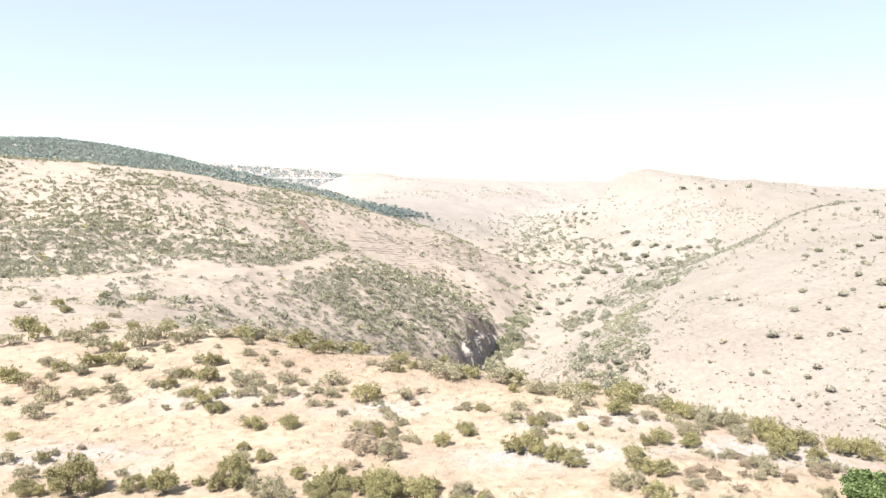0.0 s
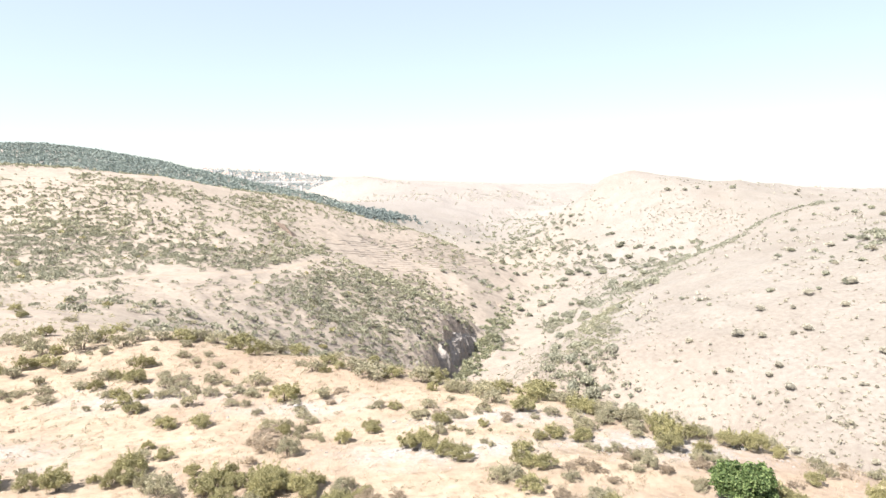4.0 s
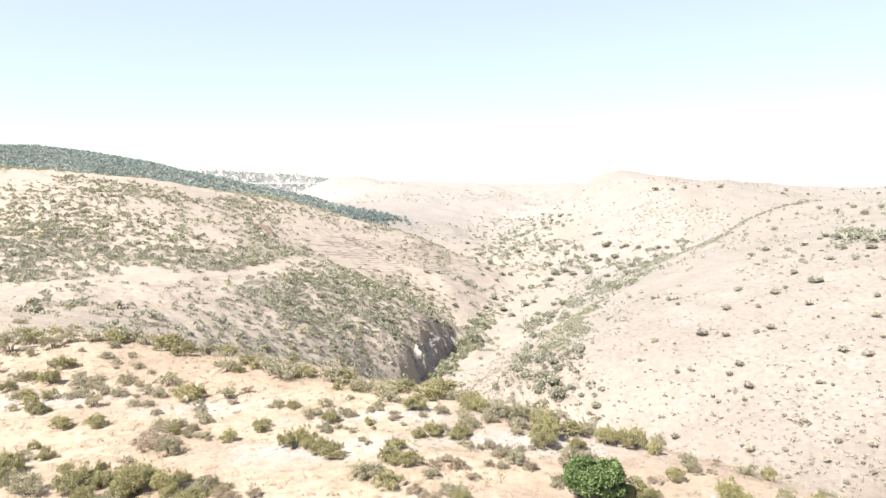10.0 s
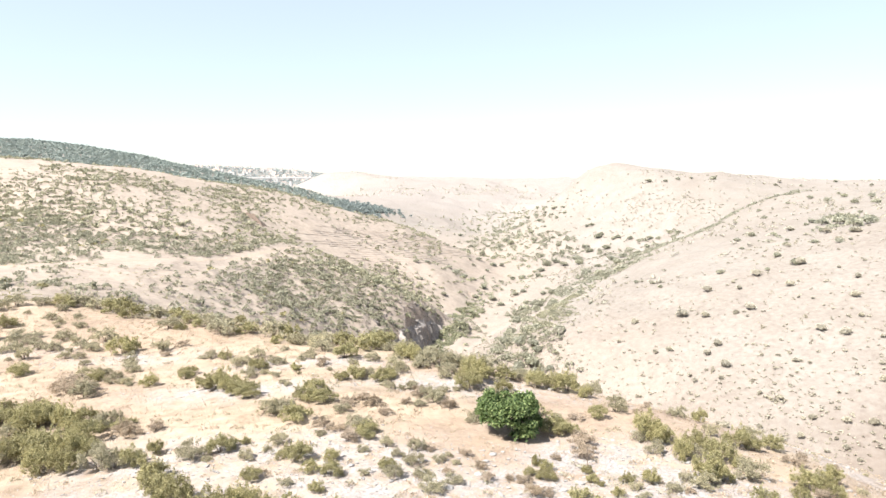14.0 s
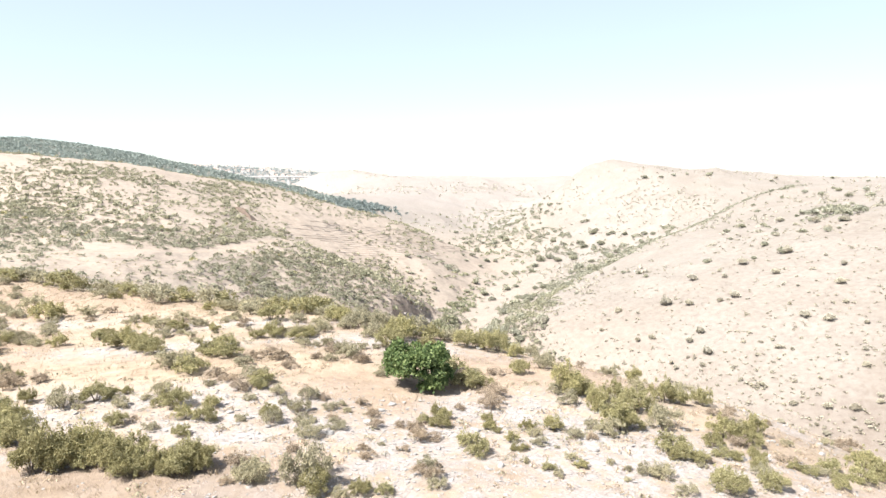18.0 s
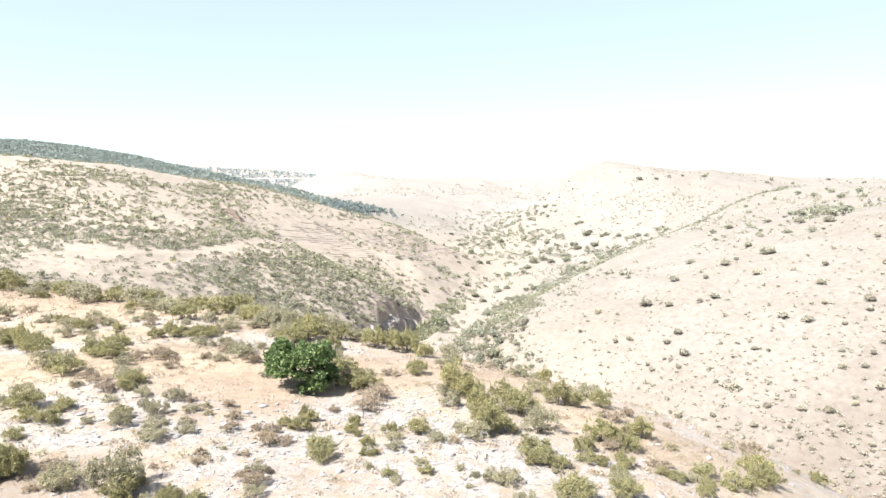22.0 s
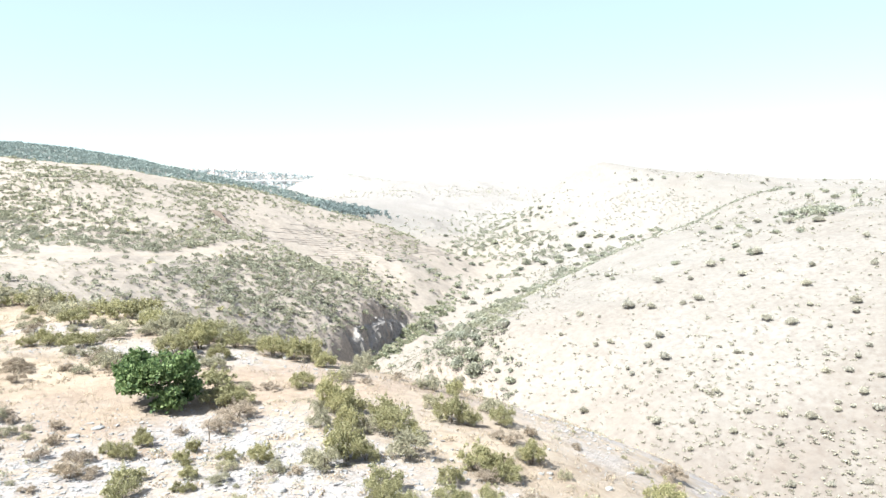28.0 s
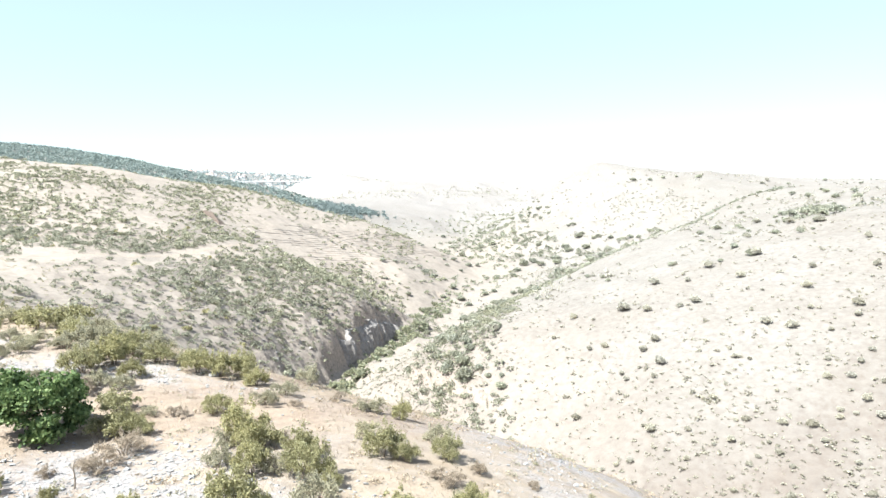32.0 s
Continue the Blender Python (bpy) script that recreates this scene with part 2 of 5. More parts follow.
FAR_HILLS = [(-40, 1090, -28), (-122, 1262, -15), (43, 1358, -16), (170, 1290, -30), (-60, 1000, -36), (-200, 1500, 17), (-60, 1560, 12), (100, 1620, 7), (330, 1600, 4), (600, 1500, -5), (1200, 1500, -14)]
TOWN_RIDGE = [(-1600, 2750, 84), (-1000, 2750, 64), (-813, 2750, 58), (-600, 2750, 50), (-377, 2750, 30), (-150, 2750, 20), (300, 2750, 8), (1200, 2750, -12), (2400, 2750, -20)]
VIADUCT_VALLEY = [(-215, 1180, -40), (-250, 1400, -44), (-270, 1650, -44), (-400, 1450, -22), (-290, 1850, -38), (-420, 1850, -30), (-650, 1900, 0), (-900, 2000, 20), (-200, 1850, -5), (0, 2000, 0)]
HORIZON = [(-3500, 4800, 60), (-1500, 4800, 45), (0, 4800, 10), (1800, 4800, -12), (3800, 4800, -20), (3500, 2000, -20), (2500, 300, -10), (-2500, 800, 60), (-900, 300, 15), (-500, 60, -10), (900, -300, -40)]
LINES = (STREAM, PLATEAU, RIM, SPUR_SIDE, LEFT_FLAT, LEFT_HILL, NOSE, SIDE_GULLY, TERRACES, CLIFF_TOP, LEFT_CREST, BEHIND_CREST, FOREST_CREST, FOREST_FOOT, RIGHT_SLOPE, RIGHT_CREST,
         RIGHT_GULLY, RIGHT_FAR, FAR_HILLS, TOWN_RIDGE, VIADUCT_VALLEY, HORIZON)


def chart(x, y):
    """Bearing and log distance, in which near and far land have the same grain."""
    dx, dy = np.asarray(x, float) - CENTRE[0], np.asarray(y, float) - CENTRE[1]
    return np.clip(np.arctan2(dx, dy), -1.9, 1.9), np.log(np.hypot(dx, dy) + 25)


KNOTS = np.array([p for line in LINES for p in line], float)
KU, KV = chart(KNOTS[:, 0], KNOTS[:, 1])


def kernel(u, v):
    return np.sqrt((u[:, None] - KU) ** 2 + (v[:, None] - KV) ** 2 + 0.03 ** 2)


_n = len(KNOTS)
_side = np.c_[np.ones(_n), KU, KV]
_sys = np.block([[kernel(KU, KV) - 0.0 * np.eye(_n), _side], [_side.T, np.zeros((3, 3))]])
WEIGHTS = np.linalg.solve(_sys, np.r_[KNOTS[:, 2], 0, 0, 0])


def base_height(x, y):
    x, y = np.ravel(x), np.ravel(y)
    out = np.empty(len(x))
    for i in range(0, len(x), 20000):
        u, v = chart(x[i:i + 20000], y[i:i + 20000])
        out[i:i + 20000] = kernel(u, v) @ WEIGHTS[:_n] + WEIGHTS[_n] + WEIGHTS[_n + 1] * u + WEIGHTS[_n + 2] * v
    return out


# ---- ground ----
def lattice(ix, iy, seed):
    h = (ix.astype(np.int64) * 374761393 + iy.astype(np.int64) * 668265263 + seed * 974634631) & 0xFFFFFFFF
    h = ((h ^ (h >> 13)) * 1274126177) & 0xFFFFFFFF
    return ((h ^ (h >> 16)) & 0xFFFF) / 32767.5 - 1.0


def value_noise(x, y, seed=0):
    ix, iy = np.floor(x), np.floor(y)
    fx, fy = x - ix, y - iy
    fx, fy = fx * fx * (3 - 2 * fx), fy * fy * (3 - 2 * fy)
    a, b = lattice(ix, iy, seed), lattice(ix + 1, iy, seed)
    c, d = lattice(ix, iy + 1, seed), lattice(ix + 1, iy + 1, seed)
    return (a * (1 - fx) + b * fx) * (1 - fy) + (c * (1 - fx) + d * fx) * fy


def fbm(x, y, size, octaves=4, seed=0):
    out, amp, total = 0.0, 1.0, 0.0
    for k in range(octaves):
        out = out + amp * value_noise(x / size * 2 ** k + 17.3 * k, y / size * 2 ** k - 9.1 * k, seed + k)
        total += amp
        amp *= 0.5
    return out / total


GORGE = np.array([(36, 158), (24, 182), (12, 205), (9, 235), (15, 265), (22, 290), (29, 320), (34, 350), (50, 420), (78, 520), (92, 640), (105, 850), (112, 985)], float)


def gorge_side(x, y):
    """Distance to the gorge's stream, negative on its left bank."""
    best, side = np.full(len(x), 1e9), np.zeros(len(x))
    for (ax, ay), (bx, by) in zip(GORGE[:-1], GORGE[1:]):
        dx, dy = bx - ax, by - ay
        k = np.clip(((x - ax) * dx + (y - ay) * dy) / (dx * dx + dy * dy), 0, 1)
        d = np.hypot(x - ax - k * dx, y - ay - k * dy)
        s = np.where((x - ax) * dy - (y - ay) * dx > 0, 1.0, -1.0)
        near = d < best
        best, side = np.where(near, d, best), np.where(near, s, side)
    return best * side


def carve(x, y, z):
    """Cuts the gorge: a rock wall on its left bank and a steep one on its right."""
    at = np.where((y > 150) & (y < 430) & (x > -60) & (x < 110))[0]
    if not len(at):
        return z
    x, y, zz = x[at], y[at], z[at]
    d = gorge_side(x, y) + 2.8 * fbm(x, y, 8, 4, 17) + 4.5 * fbm(x, y, 20, 2, 18)
    floor = np.interp(y, [150, 205, 300, 430], [-77.0, -78.0, -79.0, -77.0])
    wall = np.interp(-d, [0, 5, 7, 12, 20, 120], [0, 0.8, 6, 19, 32, 400])
    sheer = np.clip((y - 258) / 14, 0, 1) * np.clip((342 - y) / 22, 0, 1)
    wall = wall * sheer + np.interp(-d, [0, 5, 12, 20, 120], [0, 2, 15, 29, 400]) * (1 - sheer)
    bank = floor + np.where(d < 0, wall, np.interp(d, [0, 4, 25, 120], [0, 0.6, 15, 400]))
    z[at] = np.minimum(zz, bank)
    return z


def height(x, y):
    """The lie of the land with its knolls, ledges and hummocks."""
    x, y = np.ravel(np.asarray(x, float)), np.ravel(np.asarray(y, float))
    far = np.hypot(x - CENTRE[0], y - CENTRE[1])
    z = base_height(x, y)
    z += fbm(x, y, 9.0, 4, 3) * np.clip(far / 300, 0.22, 1.0) * 0.9
    z += fbm(x, y, 60.0, 4, 11) * np.clip((far - 110) / 250, 0, 1) * 2.2
    z += fbm(x, y, 260.0, 4, 21) * np.clip((far - 700) / 900, 0, 1) * 9.0
    z += (1 - 2.5 * np.abs(fbm(x, y, 95, 4, 27))) * 3.6 * np.clip((far - 560) / 250, 0, 1) * np.clip((x + 60) / 120, 0, 1)
    z += 0.28 * np.sin((z / 1.6 + fbm(x, y, 35, 3, 8) * 0.8) * 2 * np.pi) * np.clip(fbm(x, y, 50, 3, 9) + 0.35, 0, 1) * (x < 40 - 0.05 * y) * np.clip((y - 190) / 40, 0, 1) * np.clip((560 - y) / 40, 0, 1)
    # broken rock above the gorge's left bank
    near = (y > 215) & (y < 400) & (x > -70) & (x < 60)
    if near.any():
        gx, gy = x[near], y[near]
        d = gorge_side(gx, gy)
        rough = np.exp(-((d + 16) / 16) ** 2) * np.clip((385 - gy) / 30, 0, 1)
        ridge = 1 - 2.4 * np.abs(fbm(gx, gy, 6, 4, 23))
        ledge = fbm(gx, gy, 26, 3, 25) * 5 + z[near] * 0.9
        z[near] += rough * (0.8 * ridge - 0.4 + 0.35 * np.sin(ledge * 2.3))
    return carve(x, y, z)


def stone_cover(x, y):
    """How much bare limestone shows: ledges on the plateau and along its rim."""
    s = np.zeros(len(x))
    for cx, cy, rx, ry, k in LEDGES:
        s = np.maximum(s, k * np.exp(-(((x - cx) / rx) ** 2 + ((y - cy) / ry) ** 2)))
    return np.clip(s * 1.5 + fbm(x, y, 6, 4, 31) * 0.5 * (s > 0.02), 0, 1)


LEDGES = [(36, 31, 5.0, 6.5, 1.0), (33, 37, 4.5, 3.0, 1.0), (24, 50, 8, 2.4, 0.8), (12, 56, 7, 2.0, 0.7), (22, 33, 9, 2.8, 0.9), (14, 38, 7, 2.2, 0.75),
          (-6, 62, 6, 2.0, 0.5), (-22, 66, 9, 3.0, 0.55), (49, 44, 3.0, 9, 0.45), (-30, 52, 7, 3.0, 0.5), (9, 31, 8, 2.4, 0.8), (28, 24, 9, 4, 0.85),
          (190, 560, 60, 60, 0.15), (215, 700, 40, 120, 0.15), (57, 36, 7, 16, 0.75), (52, 52, 8, 9, 0.6),
          (7.5, 35.5, 5, 1.6, 0.9), (26.5, 28.5, 4.5, 3.0, 0.9), (27.0, 33.0, 5.5, 3.0, 0.9), (31.5, 37.8, 4.0, 3.5, 1.0), (38.0, 33.0, 3.5, 3.0, 0.9), (42.5, 30.0, 3.5, 3.0, 0.8), (8.0, 49.0, 7.0, 2.0, 0.6), (19.0, 36.5, 5.0, 2.0, 0.8)]
NEAR_LEDGES = [q for q in LEDGES if q[1] < 70 and q[0] < 50]


def mesh_of(name, verts, faces, material, smooth=False):
    me = bpy.data.meshes.new(name)
    verts, faces = np.ascontiguousarray(verts, np.float32), np.ascontiguousarray(faces, np.int32)
    me.vertices.add(len(verts))
    me.vertices.foreach_set("co", verts.ravel())
    me.loops.add(faces.size)
    me.loops.foreach_set("vertex_index", faces.ravel())
    me.polygons.add(len(faces))
    me.polygons.foreach_set("loop_start", np.arange(0, faces.size, faces.shape[1], dtype=np.int32))
    me.polygons.foreach_set("use_smooth", np.full(len(faces), smooth))
    me.update(calc_edges=True)
    me.materials.append(material)
    return me


def build_ground():
    """One sheet, fine underfoot and ever coarser out to the horizon."""
    ring = np.concatenate([np.linspace(3, 45, 16), np.linspace(45, 135, 230)[1:], np.geomspace(135, 430, 240)[1:], np.linspace(430, 620, 180)[1:], np.geomspace(620, 4900, 165)[1:]])
    turn = np.concatenate([np.linspace(-180, -60, 30), np.linspace(-60, -45, 16)[1:], np.linspace(-45, 45, 460)[1:], np.linspace(45, 60, 16)[1:], np.linspace(60, 180, 30)[1:-1]])
    a, r = np.meshgrid(np.radians(turn), ring)
    x, y = CENTRE[0] + r * np.sin(a), CENTRE[1] + r * np.cos(a)
    z = height(x, y)
    behind = np.clip((np.abs(a.ravel()) - 1.5) / 0.6, 0, 1)
    z = z * (1 - behind) - 24 * behind
    verts = np.vstack([np.c_[x.ravel(), y.ravel(), z], [[CENTRE[0], CENTRE[1], z[:len(turn)].mean()]]])
    n, k = len(ring), len(turn)
    i, j = np.meshgrid(np.arange(n - 1), np.arange(k), indexing="ij")
    j2 = (j + 1) % k
    quads = np.stack([i * k + j, (i + 1) * k + j, (i + 1) * k + j2, i * k + j2], -1).reshape(-1, 4)[:, ::-1]
    me = mesh_of("ground", verts, quads, GROUND, True)
    cap = bmesh.new()
    cap.from_mesh(me)
    cap.verts.ensure_lookup_table()
    hub = cap.verts[n * k]
    for q in range(k):
        face = cap.faces.new((hub, cap.verts[(q + 1) % k], cap.verts[q]))
        face.smooth = True
    cap.to_mesh(me)
    cap.free()
    gz = z.reshape(a.shape)
    steep = np.hypot(np.gradient(gz, axis=0) / np.gradient(r, axis=0), np.gradient(gz, axis=1) / (r * np.gradient(a, axis=1)))
    at = me.attributes.new("crag", "FLOAT", "POINT")
    at.data.foreach_set("value", np.r_[np.clip((steep.ravel() - 0.85 + 0.4 * fbm(x.ravel(), y.ravel(), 5, 3, 39)) / 0.5, 0, 1) * (r.ravel() < 600) * (y.ravel() > 150) , 0].astype(np.float32))
    east = gorge_side(x.ravel(), y.ravel()) + 14 * fbm(x.ravel(), y.ravel(), 30, 3, 37)
    # haze put into the soil colour, growing past the gorge and with distance
    at = me.attributes.new("hazed_soil", "FLOAT", "POINT")
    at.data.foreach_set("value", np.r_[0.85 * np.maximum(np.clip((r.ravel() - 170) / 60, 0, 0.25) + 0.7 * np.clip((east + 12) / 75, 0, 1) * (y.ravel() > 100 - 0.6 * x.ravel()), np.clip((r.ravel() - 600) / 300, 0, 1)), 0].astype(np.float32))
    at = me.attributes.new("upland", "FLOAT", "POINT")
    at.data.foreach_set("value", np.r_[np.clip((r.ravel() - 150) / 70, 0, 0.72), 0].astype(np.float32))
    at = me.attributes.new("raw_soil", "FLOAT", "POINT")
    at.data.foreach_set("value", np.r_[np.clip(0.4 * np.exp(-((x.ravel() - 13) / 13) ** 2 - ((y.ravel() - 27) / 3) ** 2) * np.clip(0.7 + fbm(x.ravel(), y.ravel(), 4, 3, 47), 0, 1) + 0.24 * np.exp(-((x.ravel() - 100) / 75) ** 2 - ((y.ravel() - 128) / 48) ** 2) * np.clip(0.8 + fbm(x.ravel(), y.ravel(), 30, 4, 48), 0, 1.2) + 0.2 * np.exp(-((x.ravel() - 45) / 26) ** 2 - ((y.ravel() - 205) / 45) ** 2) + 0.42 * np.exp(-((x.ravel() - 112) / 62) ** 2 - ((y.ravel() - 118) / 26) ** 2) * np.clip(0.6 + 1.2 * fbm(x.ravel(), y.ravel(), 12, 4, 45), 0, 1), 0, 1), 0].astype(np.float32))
    # bare limestone nearby; past 800 m its pale tone paints haze onto the hills
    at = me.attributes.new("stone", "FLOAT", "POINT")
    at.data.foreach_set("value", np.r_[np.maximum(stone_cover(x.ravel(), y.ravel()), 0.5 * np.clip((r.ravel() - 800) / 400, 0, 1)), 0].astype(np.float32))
    return tagged(new("ground", me), "sunlit dry grass hillsides with earth and pale limestone", "hillside", kind="structure")


build_ground()


# ---- plants ----
def rot_random(rng, n):
    q = rng.normal(size=(n, 4))
    q /= np.linalg.norm(q, axis=1)[:, None]
    w, x, y, z = q.T
    u = np.stack([1 - 2 * (y * y + z * z), 2 * (x * y + w * z), 2 * (x * z - w * y)], 1)
    v = np.stack([2 * (x * y - w * z), 1 - 2 * (x * x + z * z), 2 * (y * z + w * x)], 1)
    return u, v


def leaves(rng, n, lobes, size, long=1.6, shell=0.55):
    """Vertices and faces of n separate leaf blades round the lobes (x, y, z, rx, rz)."""
    lobes = np.array(lobes, float)
    pick = rng.choice(len(lobes), n, p=lobes[:, 3] ** 2 / (lobes[:, 3] ** 2).sum())
    d = rng.normal(size=(n, 3))
    d /= np.linalg.norm(d, axis=1)[:, None]
    d[:, 2] = np.where(d[:, 2] < -0.45, -d[:, 2] * 0.5, d[:, 2])
    rad = 1 - shell * rng.random(n) ** 1.8
    L = lobes[pick]
    c = L[:, :3] + d * rad[:, None] * np.c_[L[:, 3], L[:, 3], L[:, 4]] * (1 + 0.16 * rng.normal(size=n))[:, None]
    u, v = rot_random(rng, n)
    s = size * rng.uniform(0.6, 1.35, n)[:, None]
    a, b = u * s * long * 0.5, v * s * 0.5
    verts = np.stack([c - a, c + b, c + a * 1.05, c - b], 1).reshape(-1, 3)
    return verts, np.arange(4 * n).reshape(-1, 4)


def tube(points, radii, sides=5):
    """A tapered limb along points."""
    verts, faces = [], []
    for k, (p, r) in enumerate(zip(points, radii)):
        for s in range(sides):
            a = 2 * math.pi * s / sides
            verts.append((p[0] + r * math.cos(a), p[1] + r * math.sin(a), p[2]))
        if k:
            o = (k - 1) * sides
            faces += [(o + s, o + (s + 1) % sides, o + sides + (s + 1) % sides, o + sides + s) for s in range(sides)]
    return verts, faces


def limbs(rng, count, spread, tall, thick):
    verts, faces = [], []
    for k in range(count):
        a = 2 * math.pi * (k + rng.uniform(-0.3, 0.3)) / count
        out = spread * rng.uniform(0.45, 0.85)
        up = tall * rng.uniform(0.6, 0.9)
        pts = [(0.05 * math.cos(a), 0.05 * math.sin(a), -0.3), (0.3 * out * math.cos(a), 0.3 * out * math.sin(a), 0.35 * up),
               (0.7 * out * math.cos(a + 0.2), 0.7 * out * math.sin(a + 0.2), 0.75 * up), (out * math.cos(a + 0.1), out * math.sin(a + 0.1), up)]
        v, f = tube(pts, [thick, thick * 0.75, thick * 0.5, thick * 0.2])
        faces += [tuple(i + len(verts) for i in q) for q in f]
        verts += v
    return verts, faces


def part(name, me, parent, label=""):
    ob = new(name, me)
    ob.parent = parent
    return tagged(ob, label)


def lobes_round(rng, n, r, tall):
    out = [(rng.uniform(-0.2, 0.2) * r, rng.uniform(-0.2, 0.2) * r, tall * 0.42, r * 0.45, tall * 0.38)]
    for k in range(n):
        a, q = 2 * math.pi * (k * 0.618 + rng.uniform(-0.1, 0.1)), rng.uniform(0.25, 0.9) ** 0.8 * r
        s = rng.uniform(0.13, 0.34) * r
        out.append((q * math.cos(a), q * math.sin(a), tall * rng.uniform(0.16, 0.86 - 0.42 * q / r), s, s * rng.uniform(0.7, 1.05) * tall / r))
    for k in range(n // 2):  # shoots that break the outline
        a, q, s = rng.uniform(0, 6.283), rng.uniform(0.1, 0.95) * r, rng.uniform(0.06, 0.13) * r
        out.append((q * math.cos(a), q * math.sin(a), tall * rng.uniform(0.55, 1.02 - 0.4 * q / r), s, s * rng.uniform(1.2, 2.2) * tall / r))
    return out


def lobes_dome(rng, n, tall):
    """A close rounded cushion, wider than high, with a few bulges."""
    out = [(0, 0, 0.42 * tall, 0.66, 0.46 * tall)]
    for k in range(n):
        a, q, s = 2 * math.pi * (k + rng.uniform(-0.35, 0.35)) / n, rng.uniform(0.4, 0.72), rng.uniform(0.2, 0.36)
        out.append((q * math.cos(a), q * math.sin(a), tall * rng.uniform(0.2, 0.62 - 0.2 * q), s, s * tall))
    return out


def make_shrub(kind, seed, coarse=False):
    """One plant 2 m across, to be scaled: stems and a crown of separate leaves, fewer and larger where it stands far off."""
    rng = np.random.default_rng(seed)
    spec = {"leafy": (1.55, 22, 8400, 0.043, LEAF_OLIVE), "lime": (1.35, 13, 3800, 0.050, LEAF_LIME),
            "dry": (1.1, 9, 3600, 0.020, LEAF_DRY), "dusty": (1.35, 16, 4800, 0.044, LEAF_DUSTY), "slope": (1.15, 8, 900, 0.11, LEAF_GREY), "gorge": (1.3, 9, 1100, 0.13, LEAF_VALLEY), "valley": (1.2, 8, 800, 0.14, LEAF_FOLD)}[kind]
    tall, n, count, size, mat = spec
    if coarse:
        count, size = count // 3, size * 1.55
    root = new({"leafy": "shrub", "lime": "broom_bush", "dry": "thorn_bush", "dusty": "scrub_bush", "slope": "round_bush", "gorge": "stream_tree", "valley": "valley_bush"}[kind])
    v, f = limbs(rng, 5, 0.75, tall * 0.75, 0.035)
    part("woody_base", mesh_of("woody_base", v, f, BARK, True), root)
    v, f = leaves(rng, count, lobes_dome(rng, n, tall) if kind in ("slope", "valley") else lobes_round(rng, n, 1.0, tall), size, 1.6 if kind != "dry" else 8.0, 0.6 if kind != "dry" else 0.95)
    v[:, 2] = np.maximum(v[:, 2], 0.02)
    part("foliage", mesh_of("foliage", v, f, mat), root)
    return root


LABELS = {"leafy": ("olive-green leafy shrub rooted in dry grass", "shrub"), "lime": ("yellow-green twiggy bush on dry grass", "shrub"), "dry": ("greyish brown leafless thorn bush on dry ground", "shrub"),
          "dusty": ("dusty grey-green low scrub bush", "shrub"), "slope": ("rounded dark bush alone on the bright dry slope", "shrub"), "gorge": ("green tree by the stream in the gorge", "tree"),
          "valley": ("rounded grey-green bush on the pale valley slope", "shrub")}
PROTOTYPES = {}


def plant(kind, x, y, width, tallness=1.0, variants=4):
    """Sets a plant of that width on the ground at x, y."""
    z = float(height([x], [y])[0])
    k = random.randrange(variants) + (10 if y > 58 and kind in ("leafy", "dusty", "lime", "dry") else 0)
    m = Matrix.Translation((x, y, z - 0.04)) @ Matrix.Rotation(random.uniform(0, 6.283), 4, "Z") @ Matrix.Diagonal((width / 2, width / 2 * random.uniform(0.85, 1.1), width / 2 * tallness, 1))
    if (kind, k) not in PROTOTYPES:
        ob = make_shrub(kind, 100 * len(PROTOTYPES) + 7, k >= 10)
        label, category = LABELS[kind]
        tagged(ob, label, category, "bushes on the slope" if kind == "slope" else "trees by the stream" if kind == "gorge" else "bushes up the valley" if kind == "valley" else "bushes on the plateau")
        PROTOTYPES[kind, k] = ob
        ob.matrix_basis = m
        return ob
    ob = PROTOTYPES[kind, k]
    copy = copy_thing(ob, Matrix())
    copy.matrix_basis = m
    return copy


# ---- the plateau's plants: x, y, width ----
def plant_all(kind, rows, tallness=1.0):
    for x, y, width in rows:
        chosen = random.choice(("leafy", "leafy", "dusty")) if kind == "flat" else kind
        if kind in ("leafy", "dusty") and 46 < y < 80:  # smaller and lower towards the rim
            width *= 0.88
        if kind == "leafy" and y > 55:
            chosen, tallness = random.choice(("leafy", "dusty")), 0.84
        plant(chosen, x, y, width * (0.92 if kind in ("slope", "valley") else 0.98), tallness * random.uniform(0.85, 1.15))


